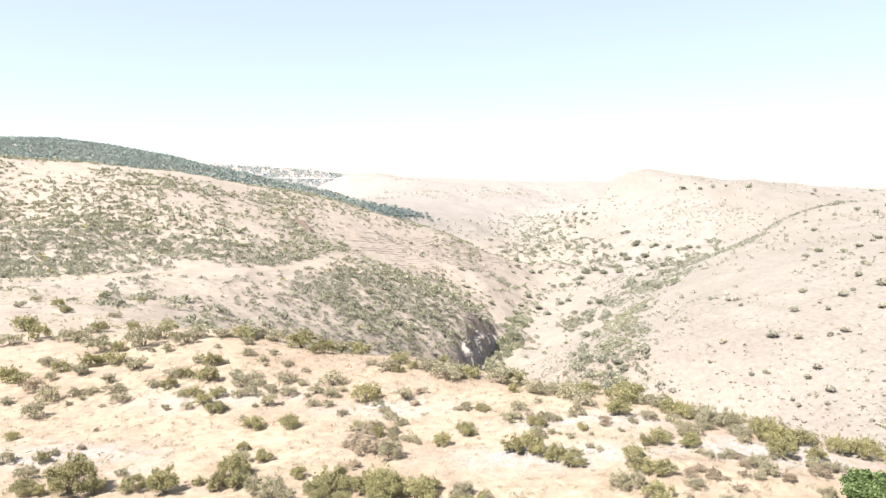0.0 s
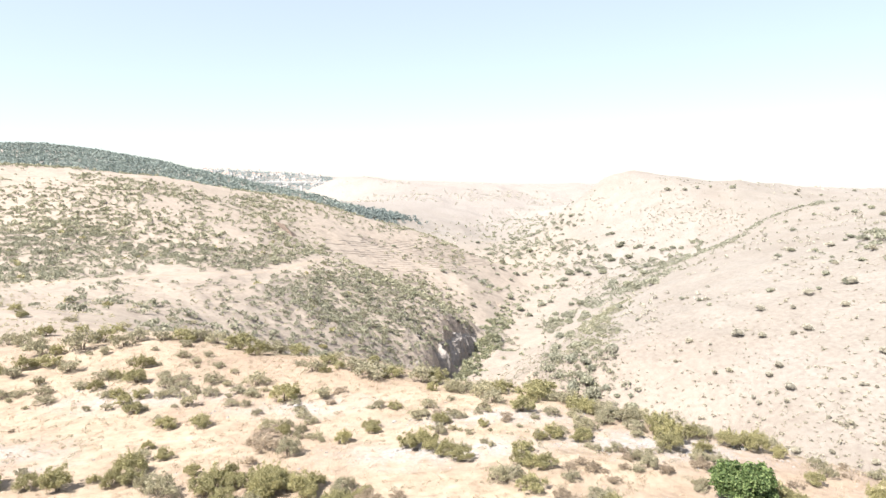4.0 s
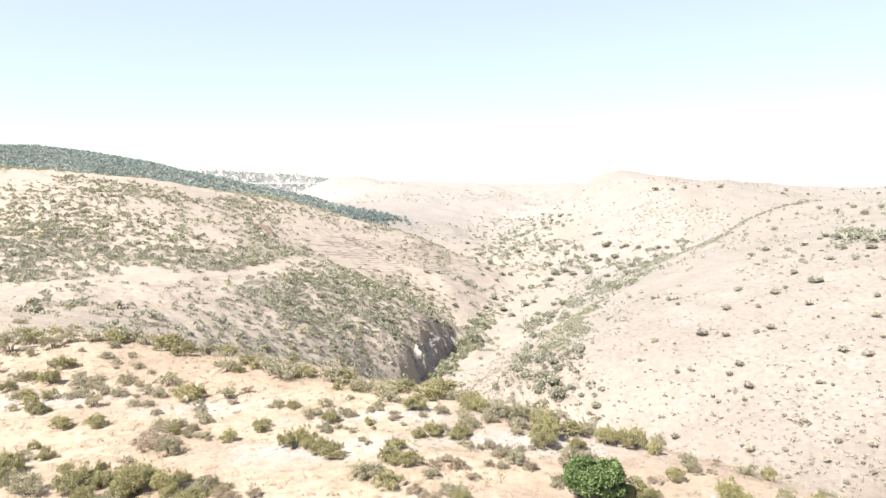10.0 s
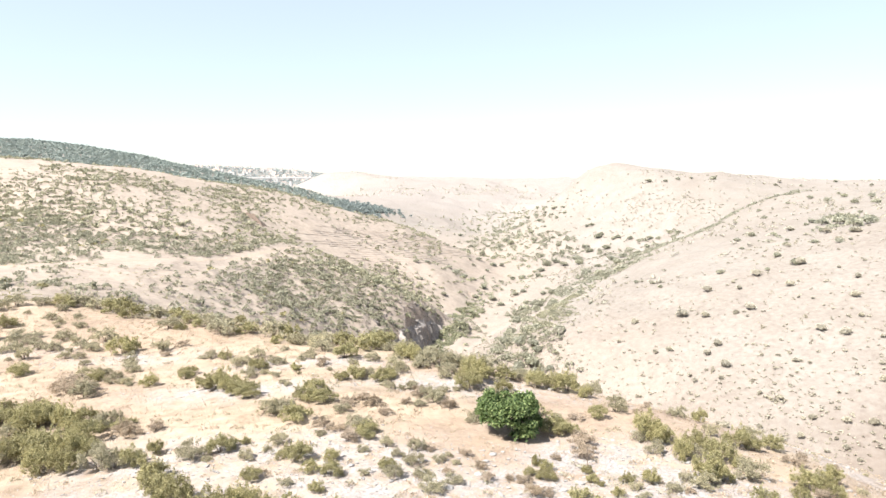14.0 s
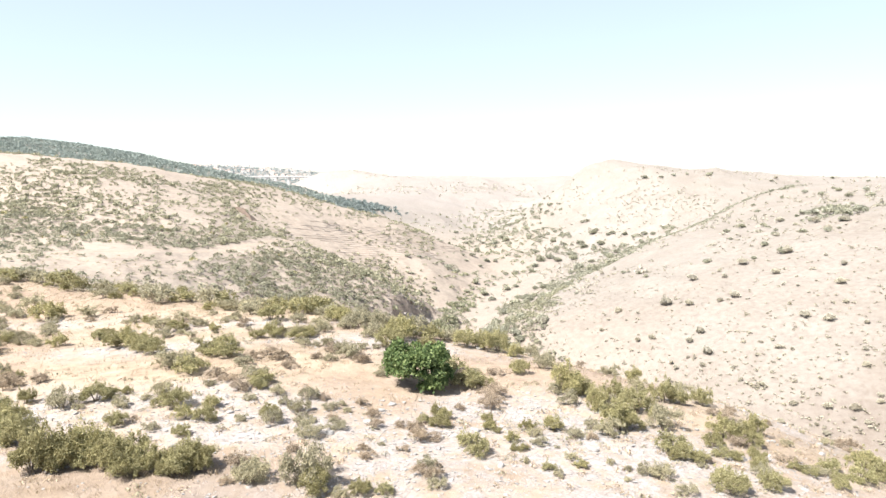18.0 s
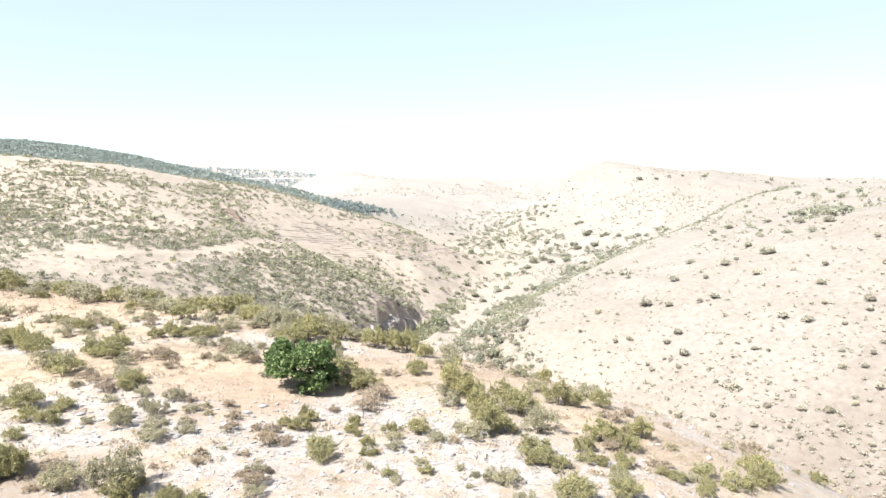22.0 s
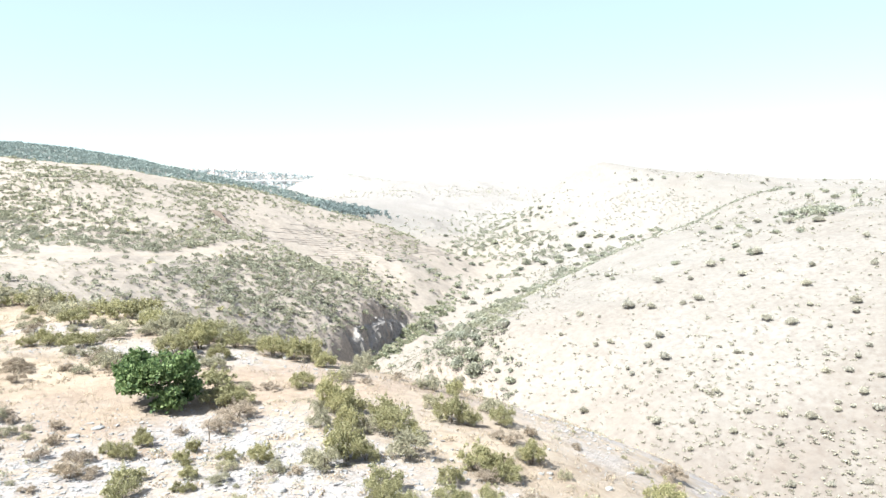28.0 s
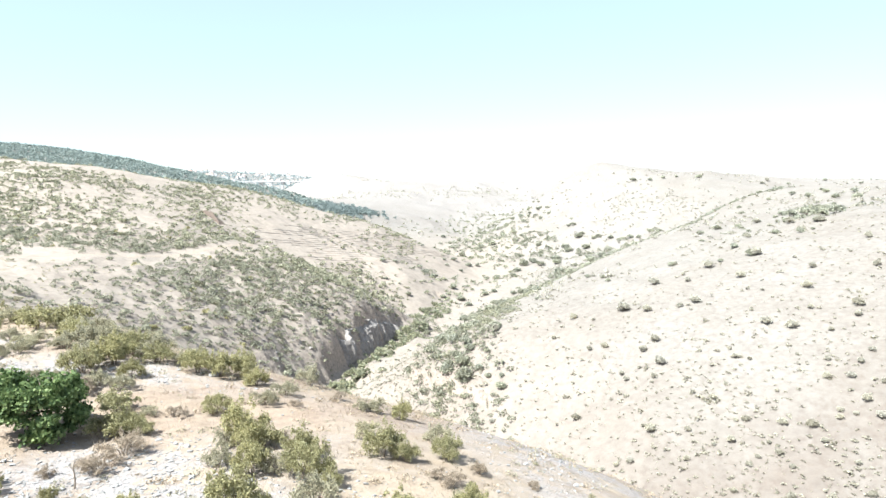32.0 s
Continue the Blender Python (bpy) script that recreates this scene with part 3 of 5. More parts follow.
# the broad dark tree and its companions on the limestone
def broad_tree(x, y):
    """A wide dome of broad dark leaves over several leaning stems, the crown lower on one side."""
    rng = np.random.default_rng(71)
    root = tagged(new("fig_tree"), "dense dark green broad-leaved tree on limestone", "tree")
    root.location = (x, y, float(height([x], [y])[0]) - 0.05)
    for k, (a, out, up) in enumerate(((2.9, 1.2, 1.9), (2.2, 0.7, 2.3), (0.6, 0.8, 2.0), (4.3, 1.0, 1.6), (5.6, 1.1, 1.4), (3.6, 1.7, 1.3))):
        pts = [(0.06 * math.cos(a) + 0.5, 0.06 * math.sin(a), -0.2), (0.5 + 0.25 * out * math.cos(a), 0.3 * out * math.sin(a), 0.35 * up),
               (0.35 + 0.7 * out * math.cos(a + 0.2), 0.7 * out * math.sin(a + 0.2), 0.75 * up), (0.2 + out * math.cos(a), out * math.sin(a), up)]
        v, f = tube(pts, [0.10, 0.08, 0.05, 0.02], 7)
        part("trunk" if k == 0 else "limb", mesh_of("limb", v, f, BARK, True), root)
    lobes = [(-0.15, 0.0, 1.4, 1.3, 1.0)]
    for k in range(54):
        a, h = 2 * math.pi * k * 0.618, rng.uniform(0.0, 1.0)
        q = math.sqrt(1 - (1.12 * abs(h - 0.42)) ** 2) * rng.uniform(0.82, 1.0)
        r = rng.uniform(0.28, 0.52)
        lobes.append((-0.12 + q * 1.85 * math.cos(a), q * 1.65 * math.sin(a), 0.5 + 1.95 * h + 0.55 * (math.cos(a) < 0.35) * (1 - h), r, r * 0.9))
    for cx, cz, r in ((0.6, 0.35, 0.42), (1.0, 0.4, 0.4), (0.2, 0.4, 0.4)):
        lobes.append((cx, -1.0, cz, r, r * 0.8))
    v, f = leaves(rng, 15000, lobes, 0.13, 1.25, 0.5)
    v[:, 2] = np.maximum(v[:, 2], 0.05)
    part("crown", mesh_of("crown", v, f, LEAF_GREEN), root)


broad_tree(27.5, 41.2)
plant("lime", 30.1, 42.1, 2.4, 0.85)
plant("leafy", 31.2, 42.0, 1.5, 0.8)

# bushes on the flat behind the rim
plant_all("flat", [
    (-49.1, 108.3, 2.108), (-61, 126.9, 2.856), (-70.7, 127.6, 2.516), (-51.7, 127.6, 3.196), (-81.9, 132, 2.992), (-74.8, 132.8, 2.992), (-88.7, 148.9, 3.2), (-76.5, 174.1, 3.2),
    (-60.9, 175.1, 2.924), (-86.8, 175.2, 3.2), (-57, 180.2, 3.2), (-39.1, 195.5, 3.2), (-33.6, 201.6, 3.2), (-28.1, 212.6, 3.2),
], 0.75)

# bushes on the plateau and its rim
plant_all("leafy", [
    (25.5, 26.5, 0.9), (23.7, 26.6, 1.4), (40.2, 27.5, 1.5), (23.5, 27.9, 1), (18.1, 27.9, 1.5), (15.6, 28, 1.8), (16.5, 28, 1.2), (17.3, 28.2, 1),
    (42.3, 28.4, 1.3), (11.8, 28.6, 1.9), (12.7, 28.7, 1.6), (18.2, 28.9, 1.5), (14.7, 29, 1.6), (34.6, 29.5, 0.7), (42.6, 30.1, 0.9), (40.1, 30.6, 0.9),
    (39, 30.6, 0.7), (39.5, 30.7, 1.1), (46.5, 30.7, 0.7), (32.3, 31.2, 0.6), (31.9, 31.2, 0.5), (42.1, 31.3, 0.7), (43.1, 31.5, 1), (9.1, 31.6, 1.2),
    (16.7, 32, 0.9), (31.9, 32.3, 0.8), (13, 33.5, 1.2),
])
plant_all("leafy", [
    (7.8, 33.5, 1.3), (31.4, 33.6, 0.5), (17.2, 33.8, 1.2), (31, 34.1, 0.8),
    (28.6, 34.3, 1.1), (27.8, 34.9, 0.7), (31, 35.4, 0.8),
    (16.9, 35.8, 1.2), (28.8, 35.8, 0.9), (15, 35.9, 1.6), (28.4, 36.6, 0.8), (10.3, 37.2, 1.7),
    (6.5, 37.4, 1.2), (10.7, 37.9, 1), (11.5, 38.2, 0.7),
])
plant_all("leafy", [
    (18.6, 38.8, 1), (18.4, 39.7, 1.4),
    (-1.1, 42.4, 2.3), (30.6, 42.8, 1.2), (-3.8, 42.8, 2.6),
    (-7.8, 43, 2.4), (-2, 43.6, 1.6), (-0.8, 43.9, 1.7), (-4.6, 43.9, 2.4), (-6.4, 44.2, 1.8), (-3.3, 44.2, 2),
    (-27.1, 44.8, 1.2), (-28.2, 44.8, 1.6), (-23.5, 44.9, 1.8), (-18.7, 45, 2.6), (-25.2, 45.2, 3.6),
])
plant_all("leafy", [
    (-21, 45.3, 1.8), (-6.9, 45.4, 1.6), (-13.9, 45.5, 1.9), (-15.3, 45.6, 1.7), (-16.8, 46.1, 1.1), (-9.9, 46.5, 1.4), (9.4, 46.8, 2.1),
    (-14.6, 47.2, 2.7), (8.3, 48.2, 2), (27.8, 49.3, 1.6), (25.2, 49.4, 2.5), (6.9, 49.6, 2.6), (18.6, 49.9, 1.9), (-13.3, 50, 1.6),
    (5.6, 50.1, 2.4), (15.6, 50.3, 1.4), (16.7, 50.6, 1.8), (19.2, 50.7, 1.3),
    (26, 51.3, 2.8), (-30.8, 51.5, 1.5), (-28.1, 51.9, 1.1), (-15.4, 52.1, 1.2), (25.2, 52.5, 1.7),
])
plant_all("leafy", [
    (0.1, 52.5, 1.9), (11.4, 53.7, 1.2), (25.9, 53.9, 2.6), (2.3, 54.4, 1.5),
    (-5.2, 55, 1.6), (8, 55.4, 2), (-6.1, 55.4, 1), (2.1, 55.5, 2), (19.3, 55.6, 2), (9.5, 56.3, 1.5), (-6.9, 56.4, 2), (-5.5, 56.7, 1.6),
    (-36.5, 56.9, 1.7), (6.1, 57, 2.3), (15, 57, 2.8), (-16, 57.3, 2.3), (-13, 57.3, 2.3), (21.2, 57.7, 2.3), (20, 58.4, 2.6), (-17.4, 59.1, 1.3),
    (3.7, 60.3, 1.6), (-5.1, 60.7, 1.8), (16.2, 60.9, 3.2), (-20.8, 61.7, 2.2), (18.9, 62.5, 2.2),
])
plant_all("leafy", [
    (-5.8, 62.8, 1.4), (17.6, 63.3, 3.3), (-7, 63.9, 3.5), (14, 63.9, 2.8), (-22.7, 64.2, 2.3), (9.8, 64.5, 2.8), (8.8, 65.4, 2.8), (7.1, 65.7, 1.7),
    (-11.1, 66.3, 1.7), (-22.1, 66.4, 2.1), (-24.4, 66.6, 2.1), (-7.8, 66.6, 1.1), (7.6, 69, 3.3), (-27.9, 69.2, 2.2), (-34, 69.7, 2.9), (-30, 69.9, 2.6),
    (0.6, 70.2, 4.5), (2.9, 70.6, 3.1), (-16.3, 70.7, 2.8), (-24.4, 70.9, 3.2), (-19.9, 71.8, 2.2), (-25.7, 72, 1.9), (-4.5, 72.1, 1.6), (-5.9, 72.6, 3.2),
    (-45.4, 72.6, 2.9), (-1.6, 72.7, 3.8), (-29, 72.7, 2.6), (2.5, 72.8, 2.6), (-27.5, 72.8, 2.3), (-47.3, 73.7, 3.3),
])
plant_all("leafy", [
    (-0.4, 74.2, 2.3), (-48.4, 74.9, 2.2), (-8, 75.8, 1.9), (-4.8, 76, 2.6), (-26.1, 76.8, 3.1), (-34.9, 77.1, 3.5), (-43.4, 77.2, 2.6), (0.3, 77.7, 2),
    (-41.1, 79, 3.7), (-38.4, 79.6, 3.3), (-4.4, 80, 2), (-46.4, 80.2, 2.3), (-47.6, 81.2, 2), (-14.8, 84, 3.2), (-40.5, 84.9, 2.4), (-24.6, 86.2, 2.2),
    (-18, 87.1, 4.5), (-10.3, 87.4, 2.9), (-12.9, 87.5, 3.7), (-25.1, 89.1, 2.1), (-28.8, 89.4, 3.1), (-26.4, 90.2, 3.5), (-22, 90.4, 3.4), (-24, 90.8, 3.8),
    (-57.8, 90.9, 4), (-38.8, 90.9, 2.1), (-49.4, 92.4, 4.3), (-50.5, 100, 3.5), (-64.3, 104.8, 4.5),
])
plant_all("dusty", [
    (24.7, 26.3, 0.7), (28.4, 26.8, 0.8), (38.2, 27.1, 0.9), (23, 27.3, 1.4), (21, 27.4, 1.4), (36.2, 28.3, 0.4), (33.4, 28.4, 0.6), (37.7, 28.6, 1.1),
    (28, 28.7, 1), (37.2, 29, 1), (36.5, 29.3, 0.5), (42.4, 29.4, 1.1), (34.3, 29.7, 0.3), (32.2, 29.8, 0.5), (39.9, 29.9, 0.5), (35.9, 29.9, 0.5),
    (34.3, 30.4, 0.7), (46, 31.1, 0.7), (25.9, 31.4, 0.4), (33.9, 31.6, 0.3), (33.2, 31.9, 0.9), (22.5, 32.4, 1.5), (15, 32.7, 0.9),
    (33.1, 33.2, 0.8), (23.6, 33.4, 1.1), (20.4, 33.9, 1.3), (21.9, 33.9, 1.1),
])
plant_all("dusty", [
    (18.9, 33.9, 0.7), (22.3, 34.1, 0.6), (21.4, 35.4, 1.2), (46.6, 35.6, 0.7), (23.8, 35.9, 0.6),
    (22.9, 36.1, 0.9), (9.9, 36.1, 0.7), (12.1, 36.1, 1.1), (20.5, 36.4, 0.8), (8.9, 36.5, 1.7), (23.4, 36.8, 0.6), (18.5, 37, 0.8), (13, 37.1, 0.7),
    (21.6, 37.4, 1.1), (19.8, 37.9, 1), (13.4, 38.1, 1.2), (15.7, 39.1, 0.8), (51.1, 39.6, 0.7), (17.9, 40.4, 1.5),
    (55.8, 40.9, 0.6), (52.3, 41.8, 0.4), (50.9, 41.9, 0.4), (25, 42.6, 0.9),
])
plant_all("dusty", [
    (16.6, 42.8, 1.3), (1.5, 43.1, 1.5), (-10.8, 43.3, 2.5), (11.7, 43.3, 2), (25.4, 43.3, 1.3), (12.7, 43.5, 1.7),
    (30.9, 44, 0.9), (-12.2, 44.1, 2), (48.8, 44.5, 0.4), (21.6, 44.9, 0.9), (22.6, 45.8, 1.6), (22.9, 46.6, 1.2),
    (22.2, 47, 1.8), (28.2, 47.3, 1.7), (26.8, 47.6, 1.8), (-26.6, 47.8, 1.3), (-29.8, 47.8, 2.2), (20.2, 47.9, 0.8), (-23, 48, 1.2), (27.6, 48, 1.2),
    (19.4, 48.1, 1.1), (23.3, 48.1, 1.1), (20.9, 48.2, 1.3), (24.3, 48.6, 0.8), (19, 48.7, 0.9), (11.7, 49.1, 0.8),
])
plant_all("dusty", [
    (-28.7, 49.1, 0.9), (-14.9, 49.6, 1.8), (11.2, 49.8, 0.9), (-3.8, 50, 2.6), (23.4, 51.4, 1.3),
    (-33.6, 51.4, 1.9), (19.7, 51.6, 0.9), (17.4, 51.7, 1.3), (15.6, 51.7, 0.7), (10.2, 52.2, 0.9), (19, 52.2, 1.2), (20.1, 52.4, 1.3), (11.9, 52.5, 0.6),
    (-1.7, 52.8, 0.7), (14.3, 52.9, 0.7), (23.7, 53, 2.1), (-30.7, 53, 1.1), (7.8, 53.1, 1.9), (9.5, 53.3, 0.7), (-2.2, 53.5, 1.4), (8.9, 53.6, 0.9),
    (19.5, 53.7, 2), (-2.8, 53.8, 1), (-3.8, 54, 1.3), (27.1, 54.2, 3), (21.6, 54.5, 2.2), (15.9, 55.2, 1),
])
plant_all("dusty", [
    (23.9, 55.5, 2.5), (-3.9, 55.6, 1.3), (17.4, 56, 1.9), (8.9, 57.1, 1.5), (12.1, 57.1, 1), (22.4, 57.1, 2.6), (11.3, 57.2, 1.2), (-3.5, 57.8, 1.6),
    (11.8, 58.2, 1.3), (-4.4, 59.2, 1.7), (7, 59.4, 2), (12.7, 59.7, 2.5), (-8.9, 60.2, 1.3), (2.3, 60.8, 1.5), (1.6, 60.8, 1), (8.9, 61.4, 1.1),
    (20.1, 61.8, 2.5), (-20, 62.4, 1.4), (-10.5, 62.6, 1.4), (11.8, 62.7, 2.8), (-11.9, 62.7, 1.6), (-23.9, 63, 1.4), (-17.5, 63.1, 0.8), (-25.8, 63.1, 1.2),
    (-38.5, 63.4, 3.1), (-16.4, 63.7, 2.5), (-3.3, 64.2, 2.6), (12.4, 64.3, 2.5), (11.1, 64.4, 2.5), (-10.6, 65.3, 1.9),
])
plant_all("dusty", [
    (-33.1, 65.5, 0.9), (-13, 65.7, 1.1), (-15, 66.2, 2.3), (-20.1, 66.4, 1.8), (-18.7, 66.5, 2.3), (-25.8, 66.6, 1.8), (-31.7, 66.6, 2.5), (-37, 66.6, 1),
    (-43.3, 66.7, 2), (-9.8, 66.7, 1.2), (-12.4, 66.9, 2), (-16.9, 67.2, 2.1), (-36.4, 68.1, 1), (-39.9, 68.2, 3.3), (6.2, 68.7, 3.6), (-11.1, 68.9, 3.2),
    (-20.4, 69.2, 3), (-14.2, 69.2, 1.5), (-37.9, 69.4, 2), (-18.7, 69.7, 1.8), (-36.5, 69.9, 2), (-22, 71.9, 2.2), (-35.9, 73, 2.1), (-14.9, 74, 1.2),
    (-42.9, 74, 1.8), (-40.4, 75.8, 2.9), (-19.8, 76.1, 1), (-17.2, 76.3, 1.8), (-24.6, 77.3, 1), (-28.1, 77.9, 2.1),
])
plant_all("dusty", [
    (-20.6, 78, 1.7), (-23, 80.8, 2.1), (-20.1, 81.2, 1.4), (-33.8, 83.3, 1.9), (-35.7, 83.6, 1.1), (-27.8, 84.1, 1.1), (-42.9, 85.4, 3.6), (-37.8, 86.1, 4.5),
    (-32.6, 86.4, 3.1), (-45.6, 88.6, 2.9), (-32.1, 89.3, 3.2), (-51.8, 93.1, 2.7),
])
plant_all("dry", [
    (20.1, 27.2, 0.7), (28.1, 27.8, 1.4), (20.1, 28.9, 1.3), (28.4, 28.9, 0.6), (23.7, 29.4, 0.5), (25.4, 29.8, 0.9), (22.1, 30.4, 0.8), (25.1, 30.8, 0.8),
    (26.9, 30.8, 0.7), (27.6, 32.1, 1.4), (44.6, 32.2, 0.9), (45.3, 32.2, 0.8), (28.3, 32.4, 1), (27.4, 33.7, 1.1), (25.4, 34, 1),
    (26.7, 34.1, 0.9), (13.5, 34.3, 0.6), (23.3, 34.3, 0.9), (25.2, 35.6, 0.9), (24.4, 37.3, 1.1), (22.3, 37.5, 0.9), (29.7, 37.6, 0.9), (51.9, 37.7, 1.4),
    (31.5, 37.9, 1.8), (21.4, 38.3, 1), (17.6, 38.4, 1.5), (31.6, 39.8, 2), (16.7, 39.9, 1.1),
])
plant_all("dry", [
    (16.2, 40.1, 1), (3.8, 40.6, 1.9), (53, 40.6, 1.8), (15.6, 40.6, 1.5), (48.2, 40.8, 0.8), (5.1, 41.1, 1.4), (19.4, 42.7, 1.1),
    (18.3, 44.3, 1.3), (19.2, 44.3, 0.7), (16.7, 44.5, 1.3), (23.6, 44.9, 1.5), (18.4, 45, 1.3),
    (20.7, 45.2, 1.1), (17.6, 45.5, 1.3), (26.6, 46.3, 1.9), (21.4, 46.7, 1.2), (21.4, 47.8, 1),
    (-6.3, 48.2, 1.3), (-5.6, 51.2, 3), (-4.3, 51.9, 2), (-6.9, 52.3, 2), (-6.3, 53.2, 2.3), (-29.1, 54.1, 1),
])
plant_all("dry", [
    (13.4, 54.7, 1.6), (7.7, 57.3, 1.3), (-30, 58.2, 0.8), (-2.4, 62.4, 1.3), (-1.9, 65.4, 1.7), (-43, 71, 3.1),
])
plant_all("lime", [
    (26.4, 26.4, 0.9), (40.4, 28.9, 1.1), (13.8, 28.9, 1.6), (33.1, 29.1, 0.7), (46, 29.7, 1), (30.2, 30.5, 1.5), (45.2, 30.8, 1), (44.8, 31.2, 0.9),
    (41.5, 31.6, 1.2), (48, 31.6, 1.6), (39.1, 31.7, 1.7), (29.8, 32, 1.3), (48.9, 32.1, 0.8), (46.8, 32.1, 1.3), (49.9, 33.3, 1.5), (32.9, 34.1, 1),
    (50.9, 34.2, 1.4), (16, 34.2, 1.2), (20, 34.9, 1.3), (14.2, 36, 1), (51.1, 36.1, 1.8),
    (57.1, 40.8, 1.4), (13.7, 41.6, 2.2), (2.7, 41.7, 1.4), (1.3, 41.9, 1.4), (3, 42.7, 0.8),
])
plant_all("lime", [
    (29.3, 44.3, 2.1), (-7.7, 44.6, 2.4), (15.1, 45, 2), (14.3, 45.2, 1.9), (-4, 45.5, 2.3), (13.4, 45.5, 1.7),
    (13.9, 47.8, 2), (28, 52.3, 2.5), (-3.1, 73.4, 1.9), (-36.8, 89.9, 3.6), (-56, 93.8, 4.5),
    (-40.7, 101.6, 2.7), (-47.1, 103.5, 2.6),
])

# the thicket beside the limestone and the row along the rim
plant_all("leafy", [
    (44, 33.9, 1.1), (34.2, 34.1, 1), (43.6, 34.3, 1.3), (37.5, 34.4, 2), (38.3, 34.6, 1.1), (42.9, 34.7, 1.7), (45.3, 36.4, 1.3), (40.2, 37.1, 0.9),
    (37.2, 37.8, 1.6), (39.4, 37.8, 1.8), (38.7, 39.6, 1.6), (37, 40.5, 1.4), (42.8, 40.6, 1.2), (36.2, 40.7, 2.3), (41.9, 40.8, 1.8), (44.6, 41.7, 1.4),
    (33.8, 44.5, 1.4), (42.3, 48.2, 1.4), (34.2, 50.3, 1.6), (32, 51.1, 2.2), (30.7, 51.2, 2.2), (33.1, 51.6, 2.2),
], 1.15)
plant_all("dusty", [
    (35, 33, 1), (36.8, 33.3, 1.5), (36.1, 34.3, 0.9), (40, 35.1, 1.8), (45, 36.7, 1), (38.1, 38, 1.5), (35.8, 38.4, 1.2), (35.4, 40.6, 1.1),
    (41, 42.9, 1.2), (44.2, 44, 1.5), (35.7, 46.2, 1.6), (40.2, 48.2, 1), (41, 48.4, 1.4), (36.2, 48.6, 1.7), (29.2, 53, 1.5), (29.7, 53.7, 1.9),
    (36.2, 55.3, 2),
], 1.15)
plant_all("dry", [
    (35.8, 32.8, 0.8), (43.2, 33.6, 1.3), (44.6, 38.9, 1.6), (45.9, 40.7, 1.1), (32.1, 44, 1.2), (37.1, 46.4, 0.8), (38.8, 49.5, 1.1),
], 1.0)
plant_all("lime", [
    (41.7, 32.9, 1.3),
], 1.0)

# along the edge above the fold, and the bushes in the fold itself
plant_all("dusty", [
    (22.2, 55.5, 2.5), (23.9, 55.7, 2.3), (25.2, 56.8, 2.1), (19.7, 59.8, 2.2), (21.8, 59.1, 2.1),
], 1.1)
plant_all("leafy", [
    (20.7, 57.7, 2.5), (17.3, 63.1, 2.8), (18.6, 61.2, 2.2),
], 1.1)
plant_all("valley", [
    (52, 188.2, 6), (51.4, 194.3, 5.8), (47.4, 194.5, 4.1), (50.4, 198, 4.6), (55.9, 189.2, 3), (57.8, 184.8, 2.5), (60.5, 178.9, 4), (61.4, 204.9, 4.7),
    (56.6, 218.8, 5), (53.8, 224.2, 5.9), (55.3, 259.1, 5), (46.6, 219.9, 5), (49.6, 209.1, 4.8), (53, 203.6, 4.7), (50.9, 243, 4.7), (54, 199.5, 3.9),
    (61.1, 182.9, 2), (78.8, 403.3, 6), (87.6, 362.4, 6), (77.2, 354.8, 6),
], 1.1)

# the second row of the thicket
plant_all("leafy", [
    (-1.4, 39, 2.1), (-1.6, 37.8, 2.1), (0.1, 38, 2.4), (1.5, 37.8, 2.1), (1.4, 39.6, 2.2), (2.7, 37.9, 1.4), (0.6, 35.9, 2), (2.3, 35.6, 2),
    (6, 35.8, 1.6), (-6.3, 41.8, 1.8), (-3.7, 42.4, 2.1),
], 1.1)
plant_all("dusty", [
    (-2.7, 37.1, 2.4), (-1.7, 37.3, 1.7), (4.1, 35.8, 2.3), (5, 35.9, 1.6), (-4.4, 41.3, 1.7), (1.3, 42.1, 1.8),
], 1.1)
plant_all("dry", [
    (3, 41, 1.7),
], 1.1)

# the thick row of shrubs where the plateau ends towards the flier
plant_all("leafy", [
    (10, 31.1, 1.8), (12.5, 28.7, 2), (13, 29.1, 1.9), (13.7, 29.5, 1.9), (14.9, 28.7, 1.8), (15.5, 28.8, 2), (16.4, 28.4, 1.5), (17.4, 28.2, 1.5),
    (18.2, 28.3, 1.8), (18.7, 28.4, 1.4), (8.7, 32.1, 1.6), (7.8, 34, 1.5),
], 1.25)
plant_all("dusty", [(21.1, 27.5, 1.5), (23.4, 27.2, 2.1)], 1.25)

# bushes out on the slopes
plant_all("slope", [
    (115.1, 119.5, 1.9), (109.3, 120.6, 1.7), (103.5, 122.8, 2.1), (115.7, 124.7, 1.7), (95.9, 127.5, 1.7), (106, 127.5, 1.5), (113, 130.1, 1.9), (105.3, 130.7, 2),
    (100, 130.8, 1.7), (101.9, 131.5, 1.5), (124, 131.5, 2.6), (104.7, 133.3, 1.3), (120.8, 134, 1.6), (117.9, 134.1, 1.8), (112.9, 134.1, 2.6), (118.9, 135.8, 1.8),
    (123.9, 135.9, 2.7), (90.6, 135.9, 1.7), (99.1, 136.3, 2.3), (108.6, 136.4, 2.6), (96, 136.8, 1.3), (129.2, 139, 1.9), (103.4, 139.8, 2.1), (81.6, 140.7, 1.8),
    (101.8, 140.7, 1.3), (93, 141.7, 1.8), (79.2, 141.8, 1.6), (76.7, 142.6, 1.4), (125, 142.6, 2.2), (121.2, 144.4, 2.2),
], 1.2)
